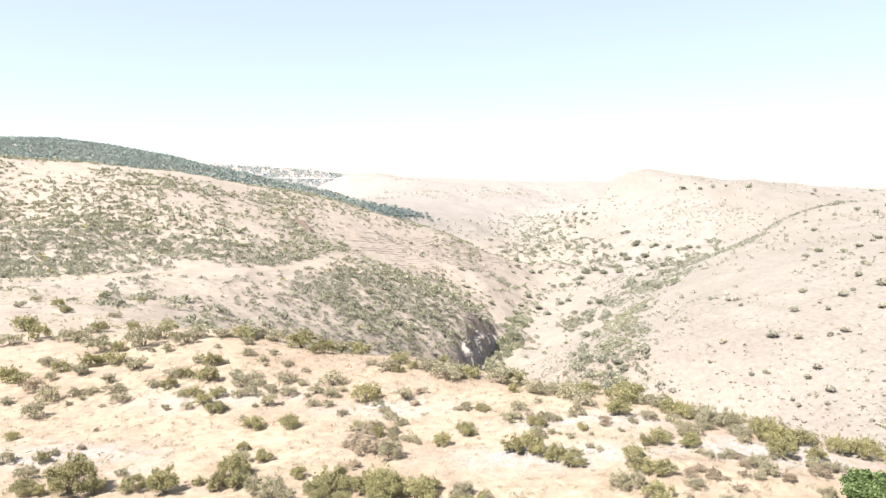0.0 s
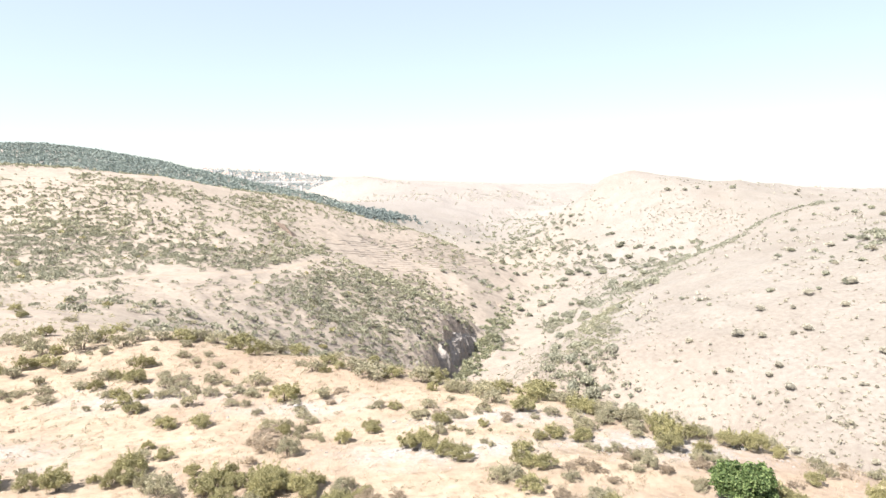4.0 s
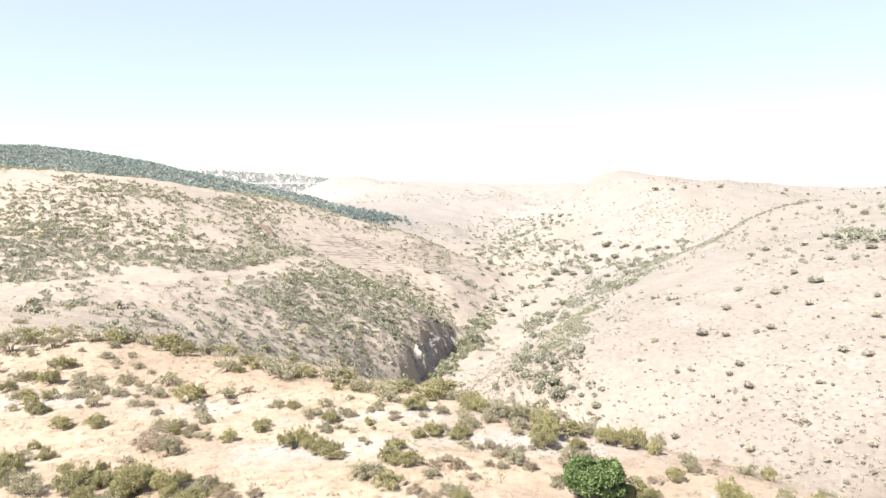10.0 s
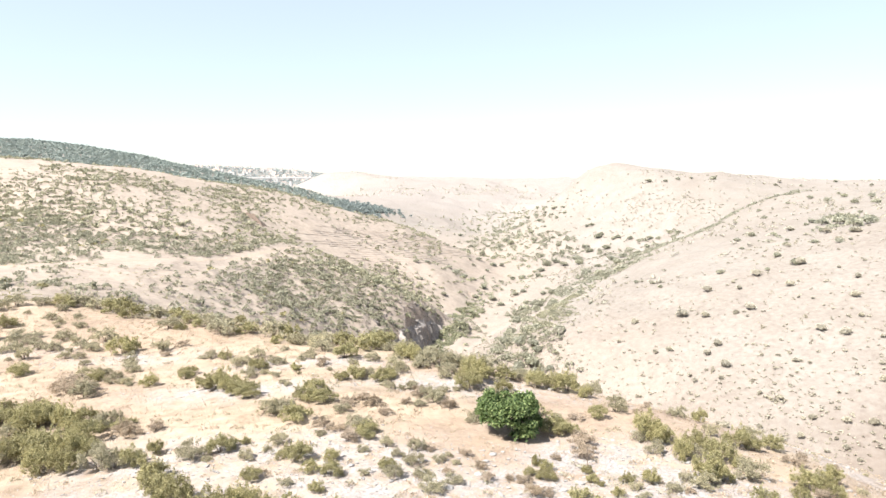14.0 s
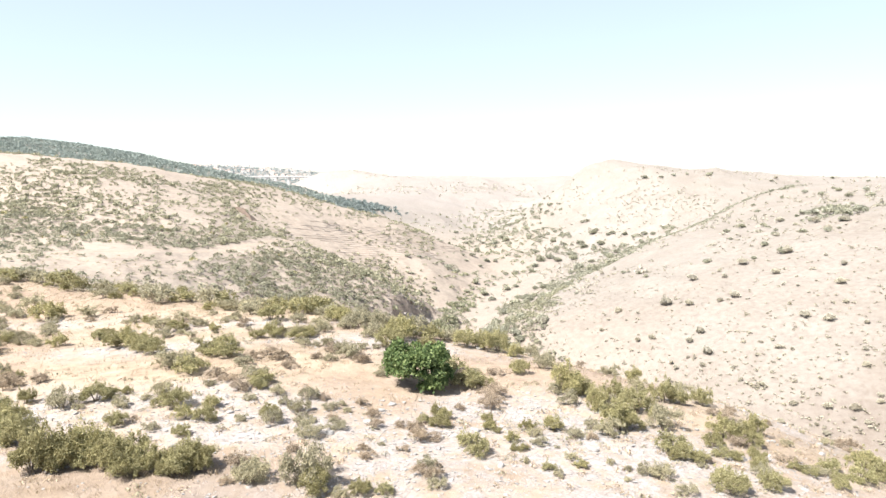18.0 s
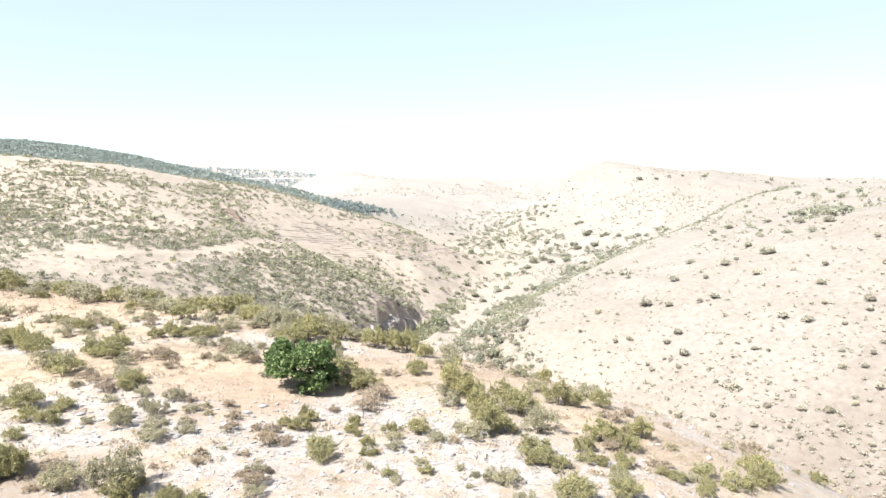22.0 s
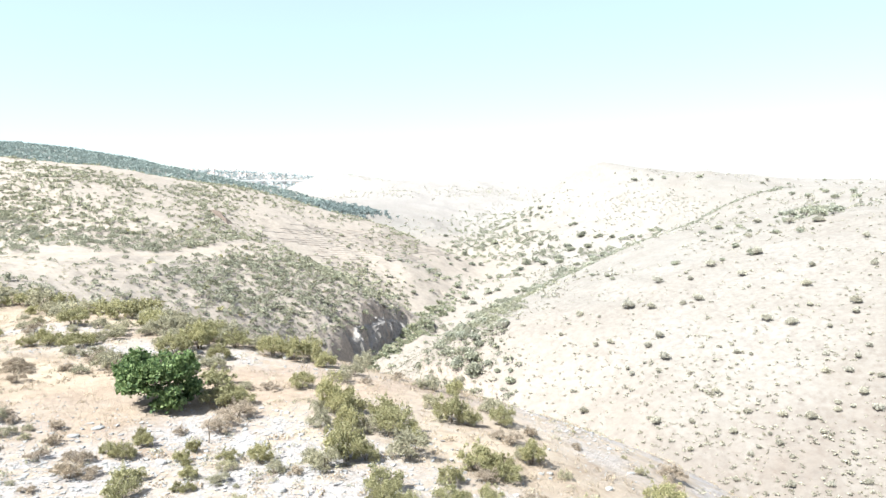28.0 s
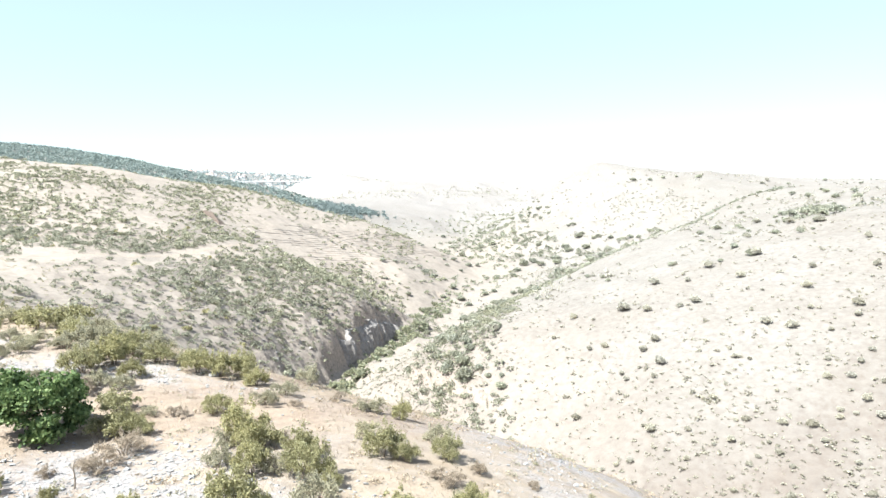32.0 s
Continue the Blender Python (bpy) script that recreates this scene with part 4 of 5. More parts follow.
plant_all("slope", [
    (111.4, 144.4, 1.3), (86.7, 144.9, 3.1), (128.6, 145.6, 2), (85.8, 146.6, 1.3), (100.3, 147.6, 2), (132.7, 148.4, 2), (98.5, 148.4, 1.3), (124.1, 149.3, 1.7),
    (103.9, 150.6, 1.1), (97.3, 150.9, 1.6), (120, 153.2, 1.1), (107.2, 154, 1.1), (111.3, 156, 1.4), (108.9, 157.8, 2.3), (74.8, 158.1, 2.7), (129.9, 158.3, 1.8),
    (92.2, 159.9, 2), (137.2, 160.7, 2.3), (86.9, 162.9, 2), (123.9, 163.2, 3.6), (103.3, 163.3, 1.4), (94.7, 163.6, 3.4), (139.9, 165.1, 3.5), (90.5, 165.1, 1.4),
    (86.5, 165.3, 1.7), (119.8, 166.6, 3.6), (130.9, 168.6, 1.9), (57.5, 169.6, 1.8), (93, 170.8, 2.7), (96.6, 173.3, 3),
], 1.2)
plant_all("slope", [
    (85.7, 177.8, 2.4), (135.2, 178.4, 3.3), (82.3, 178.8, 2.1), (155.6, 183.4, 3), (108.9, 183.5, 1.1), (127, 184, 1.3), (107, 186.6, 2.4), (124.4, 186.6, 1.3),
    (111.5, 187.3, 3.9), (99.3, 188.7, 2.9), (75.3, 189.2, 1.8), (142.9, 189.9, 2.6), (86.4, 192.7, 1.3), (94.6, 193.7, 4.6), (126.4, 195.2, 3.5), (82.1, 197.8, 2.9),
    (143.7, 200.3, 1.7), (114.7, 202.1, 2.6), (165.7, 203, 3), (61.1, 203.3, 3.8), (106.8, 206, 3.9), (115.9, 208.7, 1.8), (124.1, 211.2, 4.4), (138.5, 212.3, 4.4),
    (118.3, 222.4, 2.6), (138.8, 228, 3.2), (161.9, 231.3, 3.6), (170.3, 235.5, 4.6), (147, 236, 2.8), (164.6, 243.6, 3.8),
], 1.2)
plant_all("slope", [
    (171.3, 282.2, 4.4), (161.2, 295, 3.5), (-42.5, 315.7, 4.2), (205.3, 409.9, 4), (394.7, 733.3, 6),
], 1.2)
# bushes and small trees up the valley
plant_all("valley", [
    (128.5, 213.1, 2.4), (137.9, 213.8, 4.9), (116.9, 221.3, 2.8), (97.9, 222.8, 2.4), (138.7, 227.6, 3.9), (160.3, 228.6, 3.1), (164.1, 228.6, 1.8), (77.9, 235.4, 2.4),
    (155.6, 235.4, 3.2), (99.8, 236.5, 2.5), (170.1, 236.6, 4.7), (148.6, 240.8, 3.2), (174.6, 243.9, 7.2), (96.7, 245.5, 2.6), (181.1, 245.9, 7.3), (153.2, 249.4, 2.4),
    (167.7, 251, 4.8), (162.2, 252.4, 1.9), (139.5, 255.7, 2.4), (74.4, 267, 4.6), (183.5, 268.4, 7.8), (161, 274.8, 3.6), (147.9, 278.7, 3.6), (183.7, 280.2, 6.7),
    (172, 282.4, 3.7), (88.7, 283.2, 2.4), (86.4, 290.4, 4.5), (159.7, 291, 4.8), (186.8, 298.1, 3.4), (191.1, 301.4, 4.6),
], 0.9)
plant_all("valley", [
    (218.2, 310.3, 3.1), (213.5, 326.4, 1.9), (84.7, 346.5, 7.4), (231.8, 347.6, 3.4), (124.1, 364.4, 9.5), (118.3, 375.7, 8.1), (80.9, 376.5, 9.5), (74.8, 377.9, 9.5),
    (86, 388.4, 5.9), (21.1, 389.1, 3.9), (96.8, 402.9, 5.5), (29.6, 405.9, 4.8), (95.6, 414.6, 7), (293.9, 415, 7.4), (101.3, 417.1, 4.3), (16, 418.6, 3.5),
    (126, 418.7, 9.5), (64.9, 418.8, 6.3), (0.2, 422.1, 3.5), (120.1, 422.9, 7.3), (229.4, 424.2, 4.7), (92.5, 426.2, 5.8), (287.6, 427, 6.7), (49.9, 429.1, 5),
    (60.7, 430.1, 7.2), (76, 437.4, 5.9), (82.3, 443.2, 5.2), (117.8, 443.8, 4.5), (12.1, 445.4, 5.2), (144.5, 447.1, 7.7),
], 0.9)
plant_all("valley", [
    (56.7, 447.2, 6.7), (314.3, 451.8, 6.2), (125.2, 452.9, 9.5), (285, 453.2, 5.2), (19.5, 455.3, 4.5), (38.6, 461, 7.7), (302.2, 463, 6.3), (44.6, 464.2, 7),
    (34.4, 473.4, 5.5), (250.8, 475.7, 4.4), (271.3, 477.2, 4.5), (290.2, 482.8, 6.4), (310.7, 483.6, 3.7), (-22.4, 484.3, 4.8), (188.2, 487.4, 6.8), (20.7, 492.7, 3.7),
    (145.3, 501.5, 6.4), (82.4, 503.9, 5.9), (90.1, 507.9, 6.8), (102.3, 510.4, 6.9), (177.6, 511.4, 9.5), (64.8, 519.6, 4.3), (295.6, 519.6, 5.8), (54, 520.2, 4.3),
    (162.2, 527.9, 9.1), (171.5, 529.9, 9.5), (107.7, 530.6, 8.9), (52.5, 531.5, 4.4), (138.4, 535.7, 9.5), (126.6, 536.7, 8.2),
], 0.9)
plant_all("valley", [
    (192.4, 537.9, 6.6), (114.3, 543.3, 9.5), (60.1, 544.6, 6.3), (71.5, 545.4, 7.3), (220.2, 547.1, 6.7), (78.8, 549.4, 6.4), (205.4, 550.3, 5.8), (122.6, 551.4, 9.5),
    (141, 551.7, 9.5), (35.6, 556.2, 4.6), (216.6, 556.3, 6.8), (200.6, 556.4, 6.8), (168.1, 568.2, 9.5), (155, 572.8, 9.5), (190, 575.2, 6.9), (154.6, 587, 9.5),
    (183, 588.5, 7.1), (179.3, 588.7, 6.1), (169, 601.2, 9.2), (172.5, 605.7, 7.2), (136, 611.2, 7.2), (126.3, 629.1, 7.4), (148, 633.6, 6.4), (172.3, 641.8, 7.6),
    (169.2, 646.5, 6.6), (70.9, 653.6, 8.7), (139, 656.1, 5.5), (364.4, 681, 5), (123.8, 681.2, 8), (90.8, 689.6, 8),
], 0.9)
plant_all("valley", [
    (395, 690.3, 5.2), (103, 696.5, 9.5), (140.7, 697.9, 5.8), (80.2, 699.3, 7), (132.4, 700.1, 7), (310, 700.5, 8.7), (63.2, 704.7, 7), (262.4, 705.2, 6.1),
    (277.4, 711.2, 6.2), (291.1, 711.7, 5), (99.7, 718.5, 9.5), (250.7, 723.1, 8.8), (492.5, 729.7, 5.7), (129.4, 738.9, 8.6), (145.9, 746.7, 5), (119.9, 759.8, 8.9),
    (160.6, 760, 5.1), (471.9, 761.8, 5.8), (170.9, 764.8, 5.1), (79.8, 768.5, 6.4), (73.5, 769.1, 3.8), (145, 780, 7.8), (132.6, 782.8, 3.9), (93.9, 783.7, 6.5),
    (171.9, 787.1, 5.3), (55.3, 788.9, 7.8), (180.1, 796.2, 3.3), (164.1, 797.6, 8), (118.5, 799.8, 6.6), (154.9, 801.3, 5.4),
], 0.9)
plant_all("valley", [
    (146.2, 808.9, 8.1), (130.3, 814.2, 6.8), (167.5, 816.9, 4.1), (139, 828.3, 8.3), (121.4, 882.7, 7.3), (79.6, 973.9, 4.8), (161.5, 1112.8, 5.5), (197.5, 1138.3, 7.6),
    (175.1, 1145.7, 5.7),
], 0.9)
for _k in range(110):
    _s = random.uniform(0.6, 7.9)
    _i, _f = int(_s), _s - int(_s)
    _p = GORGE[_i] * (1 - _f) + GORGE[_i + 1] * _f
    plant("gorge", _p[0] + random.uniform(-4, 8), _p[1] + random.uniform(-3, 3), random.uniform(2.6, 5.6), random.uniform(0.8, 1.1))

# scattered cover that nobody could count
def template(seed, n, size, flat=1.0, lobes=5):
    rng = np.random.default_rng(seed)
    tall = 1.25 * flat
    dome = [(0, 0, 0.45 * tall, 0.68, 0.5 * tall)]
    for k in range(lobes):
        a, q, r = 2 * math.pi * (k + rng.uniform(-0.3, 0.3)) / lobes, rng.uniform(0.45, 0.75), rng.uniform(0.22, 0.38)
        dome.append((q * math.cos(a), q * math.sin(a), tall * rng.uniform(0.2, 0.5), r, r * tall))
    v, f = leaves(rng, n, dome, size, 1.4, 0.5)
    v[:, 2] = np.maximum(v[:, 2], -0.05)
    return v, f


def scatter(name, xy, widths, material, label, category, n=26, size=0.42, tall=1.0, seed=1, variants=5):
    """Many small plants joined into one piece of stuff."""
    rng = np.random.default_rng(seed)
    z = height(xy[:, 0], xy[:, 1])
    kinds = [template(seed * 10 + k, n, size, tall) for k in range(variants)]
    pick = rng.integers(0, variants, len(xy))
    verts, faces, base = [], [], 0
    for k, (tv, tf) in enumerate(kinds):
        sel = np.where(pick == k)[0]
        a = rng.uniform(0, 6.283, len(sel))
        c, s = np.cos(a)[:, None], np.sin(a)[:, None]
        w = widths[sel][:, None] / 2
        X = (tv[:, 0] * c - tv[:, 1] * s) * w + xy[sel, 0][:, None]
        Y = (tv[:, 0] * s + tv[:, 1] * c) * w + xy[sel, 1][:, None]
        Z = tv[:, 2] * w * rng.uniform(0.75, 1.2, len(sel))[:, None] + z[sel][:, None] - 0.05
        verts.append(np.stack([X, Y, Z], -1).reshape(-1, 3))
        faces.append((tf[None] + (np.arange(len(sel)) * len(tv))[:, None, None] + base).reshape(-1, 4))
        base += len(sel) * len(tv)
    return tagged(new(name, mesh_of(name, np.vstack(verts), np.vstack(faces), material)), label, category, kind="stuff")


def sown(rng, n, x0, x1, y0, y1, chance):
    """n tries over a box of land, kept where chance(x, y) says so."""
    x, y = rng.uniform(x0, x1, n), rng.uniform(y0, y1, n)
    keep = rng.random(n) < chance(x, y)
    return np.c_[x[keep], y[keep]]


def bell(x, y, cx, cy, rx, ry):
    return np.exp(-((x - cx) / rx) ** 2 - ((y - cy) / ry) ** 2)


def stream_x(y):
    pts = sorted((p[1], p[0]) for p in STREAM if p[1] > 100)
    return np.interp(y, [p[0] for p in pts], [p[1] for p in pts])


R = np.random.default_rng(5)
TRACK = [(-190, 192), (-150, 203), (-136, 209), (-121, 213), (-104, 217), (-88, 246), (-72, 263), (-64, 298), (-53, 328), (-47, 360), (-46, 385)]


def off_track(x, y):
    """Nought on the track and its verges, one away from it."""
    best = np.full(len(x), 1e9)
    for (ax, ay), (bx, by) in zip(TRACK[:-1], TRACK[1:]):
        k = np.clip(((x - ax) * (bx - ax) + (y - ay) * (by - ay)) / ((bx - ax) ** 2 + (by - ay) ** 2), 0, 1)
        best = np.minimum(best, np.hypot(x - ax - k * (bx - ax), y - ay - k * (by - ay)))
    return np.clip((best - 3.5) / 2, 0, 1)


def patches(rows, rng, density):
    """Plants thick in the middle and thin towards the edge of each patch: centre, two half axes, share."""
    out = []
    for cx, cy, ax, ay, bx, by, share in rows:
        n = int(density * share * min(abs(ax * by - ay * bx), 6000) * 3.14) + 3
        r, a = np.sqrt(rng.random(n)) * (0.75 + 0.45 * rng.random(n)), rng.uniform(0, 6.283, n)
        u, v = r * np.cos(a), r * np.sin(a)
        out.append(np.c_[cx + ax * u + bx * v, cy + ay * u + by * v])
    return np.vstack(out)


def left_chance(x, y):
    c = 0.26 + 0.8 * fbm(x, y, 40, 4, 41)
    for thick in ((-142, 300, 32, 46), (-74, 305, 30, 30), (-110, 478, 16, 45), (-22, 282, 21, 55), (-180, 410, 22, 22), (-215, 330, 45, 60), (-190, 255, 40, 40)):
        c = c + 0.55 * bell(x, y, *thick)
    for bare in ((-145, 390, 14, 24), (-98, 362, 15, 30), (-71, 215, 27, 22), (-38, 468, 30, 52), (-75, 470, 11, 34), (-120, 195, 30, 10)):
        c = c * (1 - 0.9 * bell(x, y, *bare))
    return np.where((x < stream_x(y) - 9) & (y > 118 - x * 0.4), c * off_track(x, y), 0)


left = sown(R, 46000, -340, 30, 100, 620, left_chance)
size_of_left = R.uniform(0.8, 1.0, len(left)) * R.choice([1.4, 2.3, 3.2, 4.4], len(left), p=[0.2, 0.33, 0.3, 0.17])
close = left[:, 1] < 310
scatter("hillside_scrub", left[close], size_of_left[close], LEAF_HILL, "grey-green scrub thick over the dry hillside", "scrub", 54, 0.24, 0.85, 2)
scatter("upper_hillside_scrub", left[~close], size_of_left[~close], LEAF_HILL, "grey-green scrub over the upper hillside", "scrub", 20, 0.42, 0.8, 22)
nose = sown(R, 2600, -55, 22, 222, 350, lambda x, y: np.where(gorge_side(x, y) < -9, 0.26 * bell(x, y, -22, 285, 24, 52), 0))
scatter("nose_scrub", nose, R.choice([1.8, 2.8, 3.8], len(nose)) * R.uniform(0.8, 1.1, len(nose)), LEAF_HILL, "close grey-green scrub on the nose of the hill", "scrub", 50, 0.25, 0.85, 23)
green = sown(R, 1500, -260, 10, 110, 420, lambda x, y: left_chance(x, y) * 0.7 * bell(x, y, -110, 255, 90, 60))
scatter("hillside_shrubs", green, R.uniform(1.8, 3.6, len(green)), LEAF_OLIVE, "olive-green shrubs among the hillside scrub", "scrub", 34, 0.34, 0.85, 12)


def right_chance(x, y):
    side = (x - stream_x(y)) * np.where(y < 200, 0.8, 1)
    return np.where((side > 6) & (height(x, y) > base_height(x, y) - 9), 0.35 + 0.7 * fbm(x, y, 30, 3, 51), 0)


near_right = sown(R, 42000, 20, 330, 95, 260, lambda x, y: right_chance(x, y) * (0.3 + 2.3 * bell(x, y, 105, 118, 80, 32) + 2.0 * bell(x, y, 46, 215, 26, 48)))
scatter("slope_scrub", near_right, np.clip(R.lognormal(-0.5, 0.45, len(near_right)), 0.25, 1.7), LEAF_GREY, "small dusty tufts dotted over the bright slope, paled further for haze", "scrub", 18, 0.55, 0.75, 3)
draw = sown(R, 4600, 30, 110, 165, 350, lambda x, y: 0.75 * np.exp(-((x - 50 - (y - 200) * 0.33) / 7) ** 2))
scatter("draw_bushes", draw, R.uniform(1.0, 3.0, len(draw)), LEAF_HILL, "olive-green bushes down a fold of the slope", "scrub", 50, 0.25, 0.9, 13)
far_right = sown(R, 16000, 30, 560, 250, 800, lambda x, y: right_chance(x, y) * (0.3 + 0.8 * bell(x, y, 150, 480, 60, 90)))
scatter("far_slope_scrub", far_right, R.uniform(1.0, 3.4, len(far_right)), LEAF_GREY, "scattered bushes over the pale far slope", "scrub", 18, 0.45, 0.9, 4)


def gully_chance(x, y):
    along = np.interp(x, [100, 129, 148, 197, 227, 246, 264, 280, 296], [392, 404, 433, 468, 485, 510, 531, 535, 523]) + 9 * fbm(x, y, 25, 2, 66)
    return np.exp(-((y - along) / np.interp(x, [100, 150, 200, 250, 300], [30, 20, 9, 5, 6])) ** 2) * np.clip(0.6 + 0.9 * fbm(x, y, 14, 3, 67), 0, 1)


gully = sown(R, 13000, 95, 310, 360, 580, gully_chance)
scatter("gully_thicket", gully, R.uniform(1.5, 3.6, len(gully)), LEAF_FOLD, "dark thicket filling a gully in the slope", "thicket", 24, 0.42, 0.9, 14)
crest_row = sown(R, 700, 150, 330, 235, 300, lambda x, y: 0.8 * np.exp(-((y - 262 - 0.12 * (x - 170)) / 6) ** 2))
scatter("crest_bushes", crest_row, R.uniform(1.2, 3.4, len(crest_row)), LEAF_FOLD, "row of bushes along the brow of the slope", "scrub", 30, 0.4, 0.8, 15)


def valley_chance(x, y):
    return np.exp(-((x - stream_x(y)) / (16 + 0.055 * np.clip(y - 200, 0, 900))) ** 2) * np.clip(0.35 + 1.1 * fbm(x, y, 35, 3, 61), 0, 1)


valley = sown(R, 7000, -60, 330, 190, 1150, valley_chance)
scatter("valley_trees", valley, R.choice([1.8, 2.8, 3.8, 5.0], len(valley)) * R.uniform(0.8, 1.1, len(valley)), LEAF_VALLEY, "green trees and bushes along the valley floor", "trees", 34, 0.34, 0.85, 5)
distant = sown(R, 15000, -250, 900, 700, 1600, lambda x, y: np.clip(0.05 + 1.1 * fbm(x, y, 110, 4, 71), 0, 1) ** 1.3)
scatter("distant_scrub", distant, R.uniform(1.5, 5.0, len(distant)), LEAF_GREY, "specks of scrub on the distant dry hills", "scrub", 10, 0.7, 0.8, 6)


def forest_chance(x, y):
    crest = np.interp(x, [p[0] for p in FOREST_CREST], [p[1] for p in FOREST_CREST])
    depth = np.interp(x, [-1000, -300, -140, -41], [560, 300, 90, 40])
    return np.where((y < crest + 60) & (y > crest - depth) & (x < -100), 0.9, 0)


wood = sown(R, 44000, -1250, 10, 780, 1470, forest_chance)
scatter("pine_forest", wood, R.uniform(3.6, 6.6, len(wood)), LEAF_PINE, "blue-green pine forest covering the far hill, haze put into its colour", "forest", 12, 0.62, 1.25, 7)
nose_wood = sown(R, 3400, -130, 10, 820, 970, lambda x, y: 0.95 * bell(x, y, -66, 893, 27, 40))
scatter("pine_copse", nose_wood, R.uniform(5.0, 8.0, len(nose_wood)), LEAF_PINE, "green pine copse on the nose of a hill", "forest", 24, 0.45, 1.4, 8)
herbs = sown(R, 12000, -55, 62, 15, 100, lambda x, y: 0.35 + 0.7 * fbm(x, y, 9, 3, 83))
scatter("dry_herbs", herbs, R.uniform(0.2, 0.9, len(herbs)), LEAF_DRY, "low greyish brown dry herbs among the grass", "herbs", 38, 0.16, 0.55, 16)
tufts = sown(R, 9500, -55, 62, 15, 100, lambda x, y: 0.22 + 0.8 * fbm(x, y, 7, 3, 85))
scatter("dusty_tufts", tufts, R.uniform(0.25, 0.85, len(tufts)), LEAF_DUSTY, "small dusty green tufts in the dry grass", "herbs", 36, 0.17, 0.7, 18)
flat_tufts = sown(R, 5200, -170, 5, 92, 235, lambda x, y: np.where(y > 88 - 0.35 * x, 0.3 + 0.8 * fbm(x, y, 14, 3, 87), 0))
scatter("flat_tufts", flat_tufts, R.uniform(0.5, 1.5, len(flat_tufts)), LEAF_DUSTY, "dusty tufts over the bare flat", "herbs", 22, 0.26, 0.6, 20)
brook = sown(R, 2600, -10, 70, 195, 440, lambda x, y: 0.9 * np.exp(-((gorge_side(x, y) - 1.5) / 4.5) ** 2))
scatter("stream_thicket", brook, R.uniform(1.4, 3.6, len(brook)), LEAF_VALLEY, "blue-green thicket crowding the stream bed", "thicket", 36, 0.32, 0.95, 19)
bare_rock = sown(R, 1300, -35, 45, 215, 380, lambda x, y: np.exp(-((gorge_side(x, y) + 15) / 9) ** 2))

brow = sown(R, 1900, -45, 34, 205, 365, lambda x, y: np.clip(0.9 * np.exp(-((gorge_side(x, y) + 26) / 13) ** 2) + 0.4 * np.exp(-((gorge_side(x, y) + 10) / 4) ** 2), 0, 1))
scatter("cliff_scrub", brow, R.uniform(0.9, 2.4, len(brow)), LEAF_HILL, "grey-green scrub along the brow of the cliff", "scrub", 34, 0.34, 0.8, 17)

hill_patches = [(-31, 293, 22, 27, -4, 33, 1), (-2, 300, 11, 12, -1, 13, 1), (-84, 293, 14, 23, -9, 30, 1), (-63, 329, 13, 21, -4, 19, 1), (-115, 451, 9, 27, -7, 26, 0.7), (-130, 490, 8, 25, -4, 14, 0.7), (-139, 426, 7, 17, -8, 23, 0.7), (-59, 502, 8, 20, -4, 32, 0.3), (-28, 521, 17, 29, -3, 48, 0.35), (6, 529, 13, 22, 0, 25, 0.4), (34, 471, 16, 16, 1, 19, 0.35), (-59, 216, 8, 14, -3, 10, 0.25), (-47, 232, 7, 11, -3, 11, 0.5)]
pts = patches(hill_patches, R, 0.052)
pts = pts[R.random(len(pts)) < off_track(pts[:, 0], pts[:, 1])]
scatter("hillside_thicket", pts, R.choice([1.5, 2.3, 3.2, 4.0], len(pts)) * R.uniform(0.8, 1.1, len(pts)), LEAF_HILL, "thick grey-green scrub in patches on the hill", "scrub", 48, 0.25, 0.85, 31)
pale_patches = [(206, 620, 21, -31, 8, 28, 0.8), (236, 634, 32, -46, 12, 35, 0.9), (190, 780, 11, -22, 5, 24, 0.5), (250, 591, 18, -17, 9, 24, 0.7), (156, 1180, 57, -6, 5, 40, 0.5), (110, 1348, 57, 22, 5, 64, 0.5), (81, 239, 4, -15, 6, 19, 0.6), (102, 253, 5, -21, 5, 15, 0.6), (168, 299, 0, -26, 18, 35, 0.3), (271, 442, 10, -20, 18, 30, 0.4), (175, 600, 19, -22, 3, 11, 0.8)]
pts = patches(pale_patches, R, 0.034)
scatter("pale_slope_scrub", pts, R.uniform(1.0, 3.2, len(pts)), LEAF_GREY, "grey scrub stippled over the pale slopes", "scrub", 20, 0.42, 0.85, 32)
valley_patches = [(150, 806, 0, -43, 6, 34, 0.7), (116, 798, 20, -47, 9, 67, 0.7), (75, 708, 29, -6, 5, 57, 0.6), (137, 662, 15, -40, 7, 36, 0.8), (105, 597, 18, -12, 6, 38, 0.4), (143, 569, 24, -20, 5, 21, 1), (173, 541, 14, -32, 7, 22, 1), (194, 538, 1, -29, 7, 20, 1), (211, 525, -5, -25, 11, 29, 1), (125, 440, 2, -29, 8, 30, 0.6), (161, 791, 11, -23, 4, 21, 0.6), (62, 474, 16, 6, 3, 30, 0.3)]
pts = patches(valley_patches, R, 0.034)
scatter("valley_bushes", pts, R.choice([2.0, 3.0, 4.4, 6.0], len(pts)) * R.uniform(0.8, 1.1, len(pts)), LEAF_FOLD, "rounded grey-green bushes in the head of the valley", "bushes", 34, 0.34, 0.85, 33)
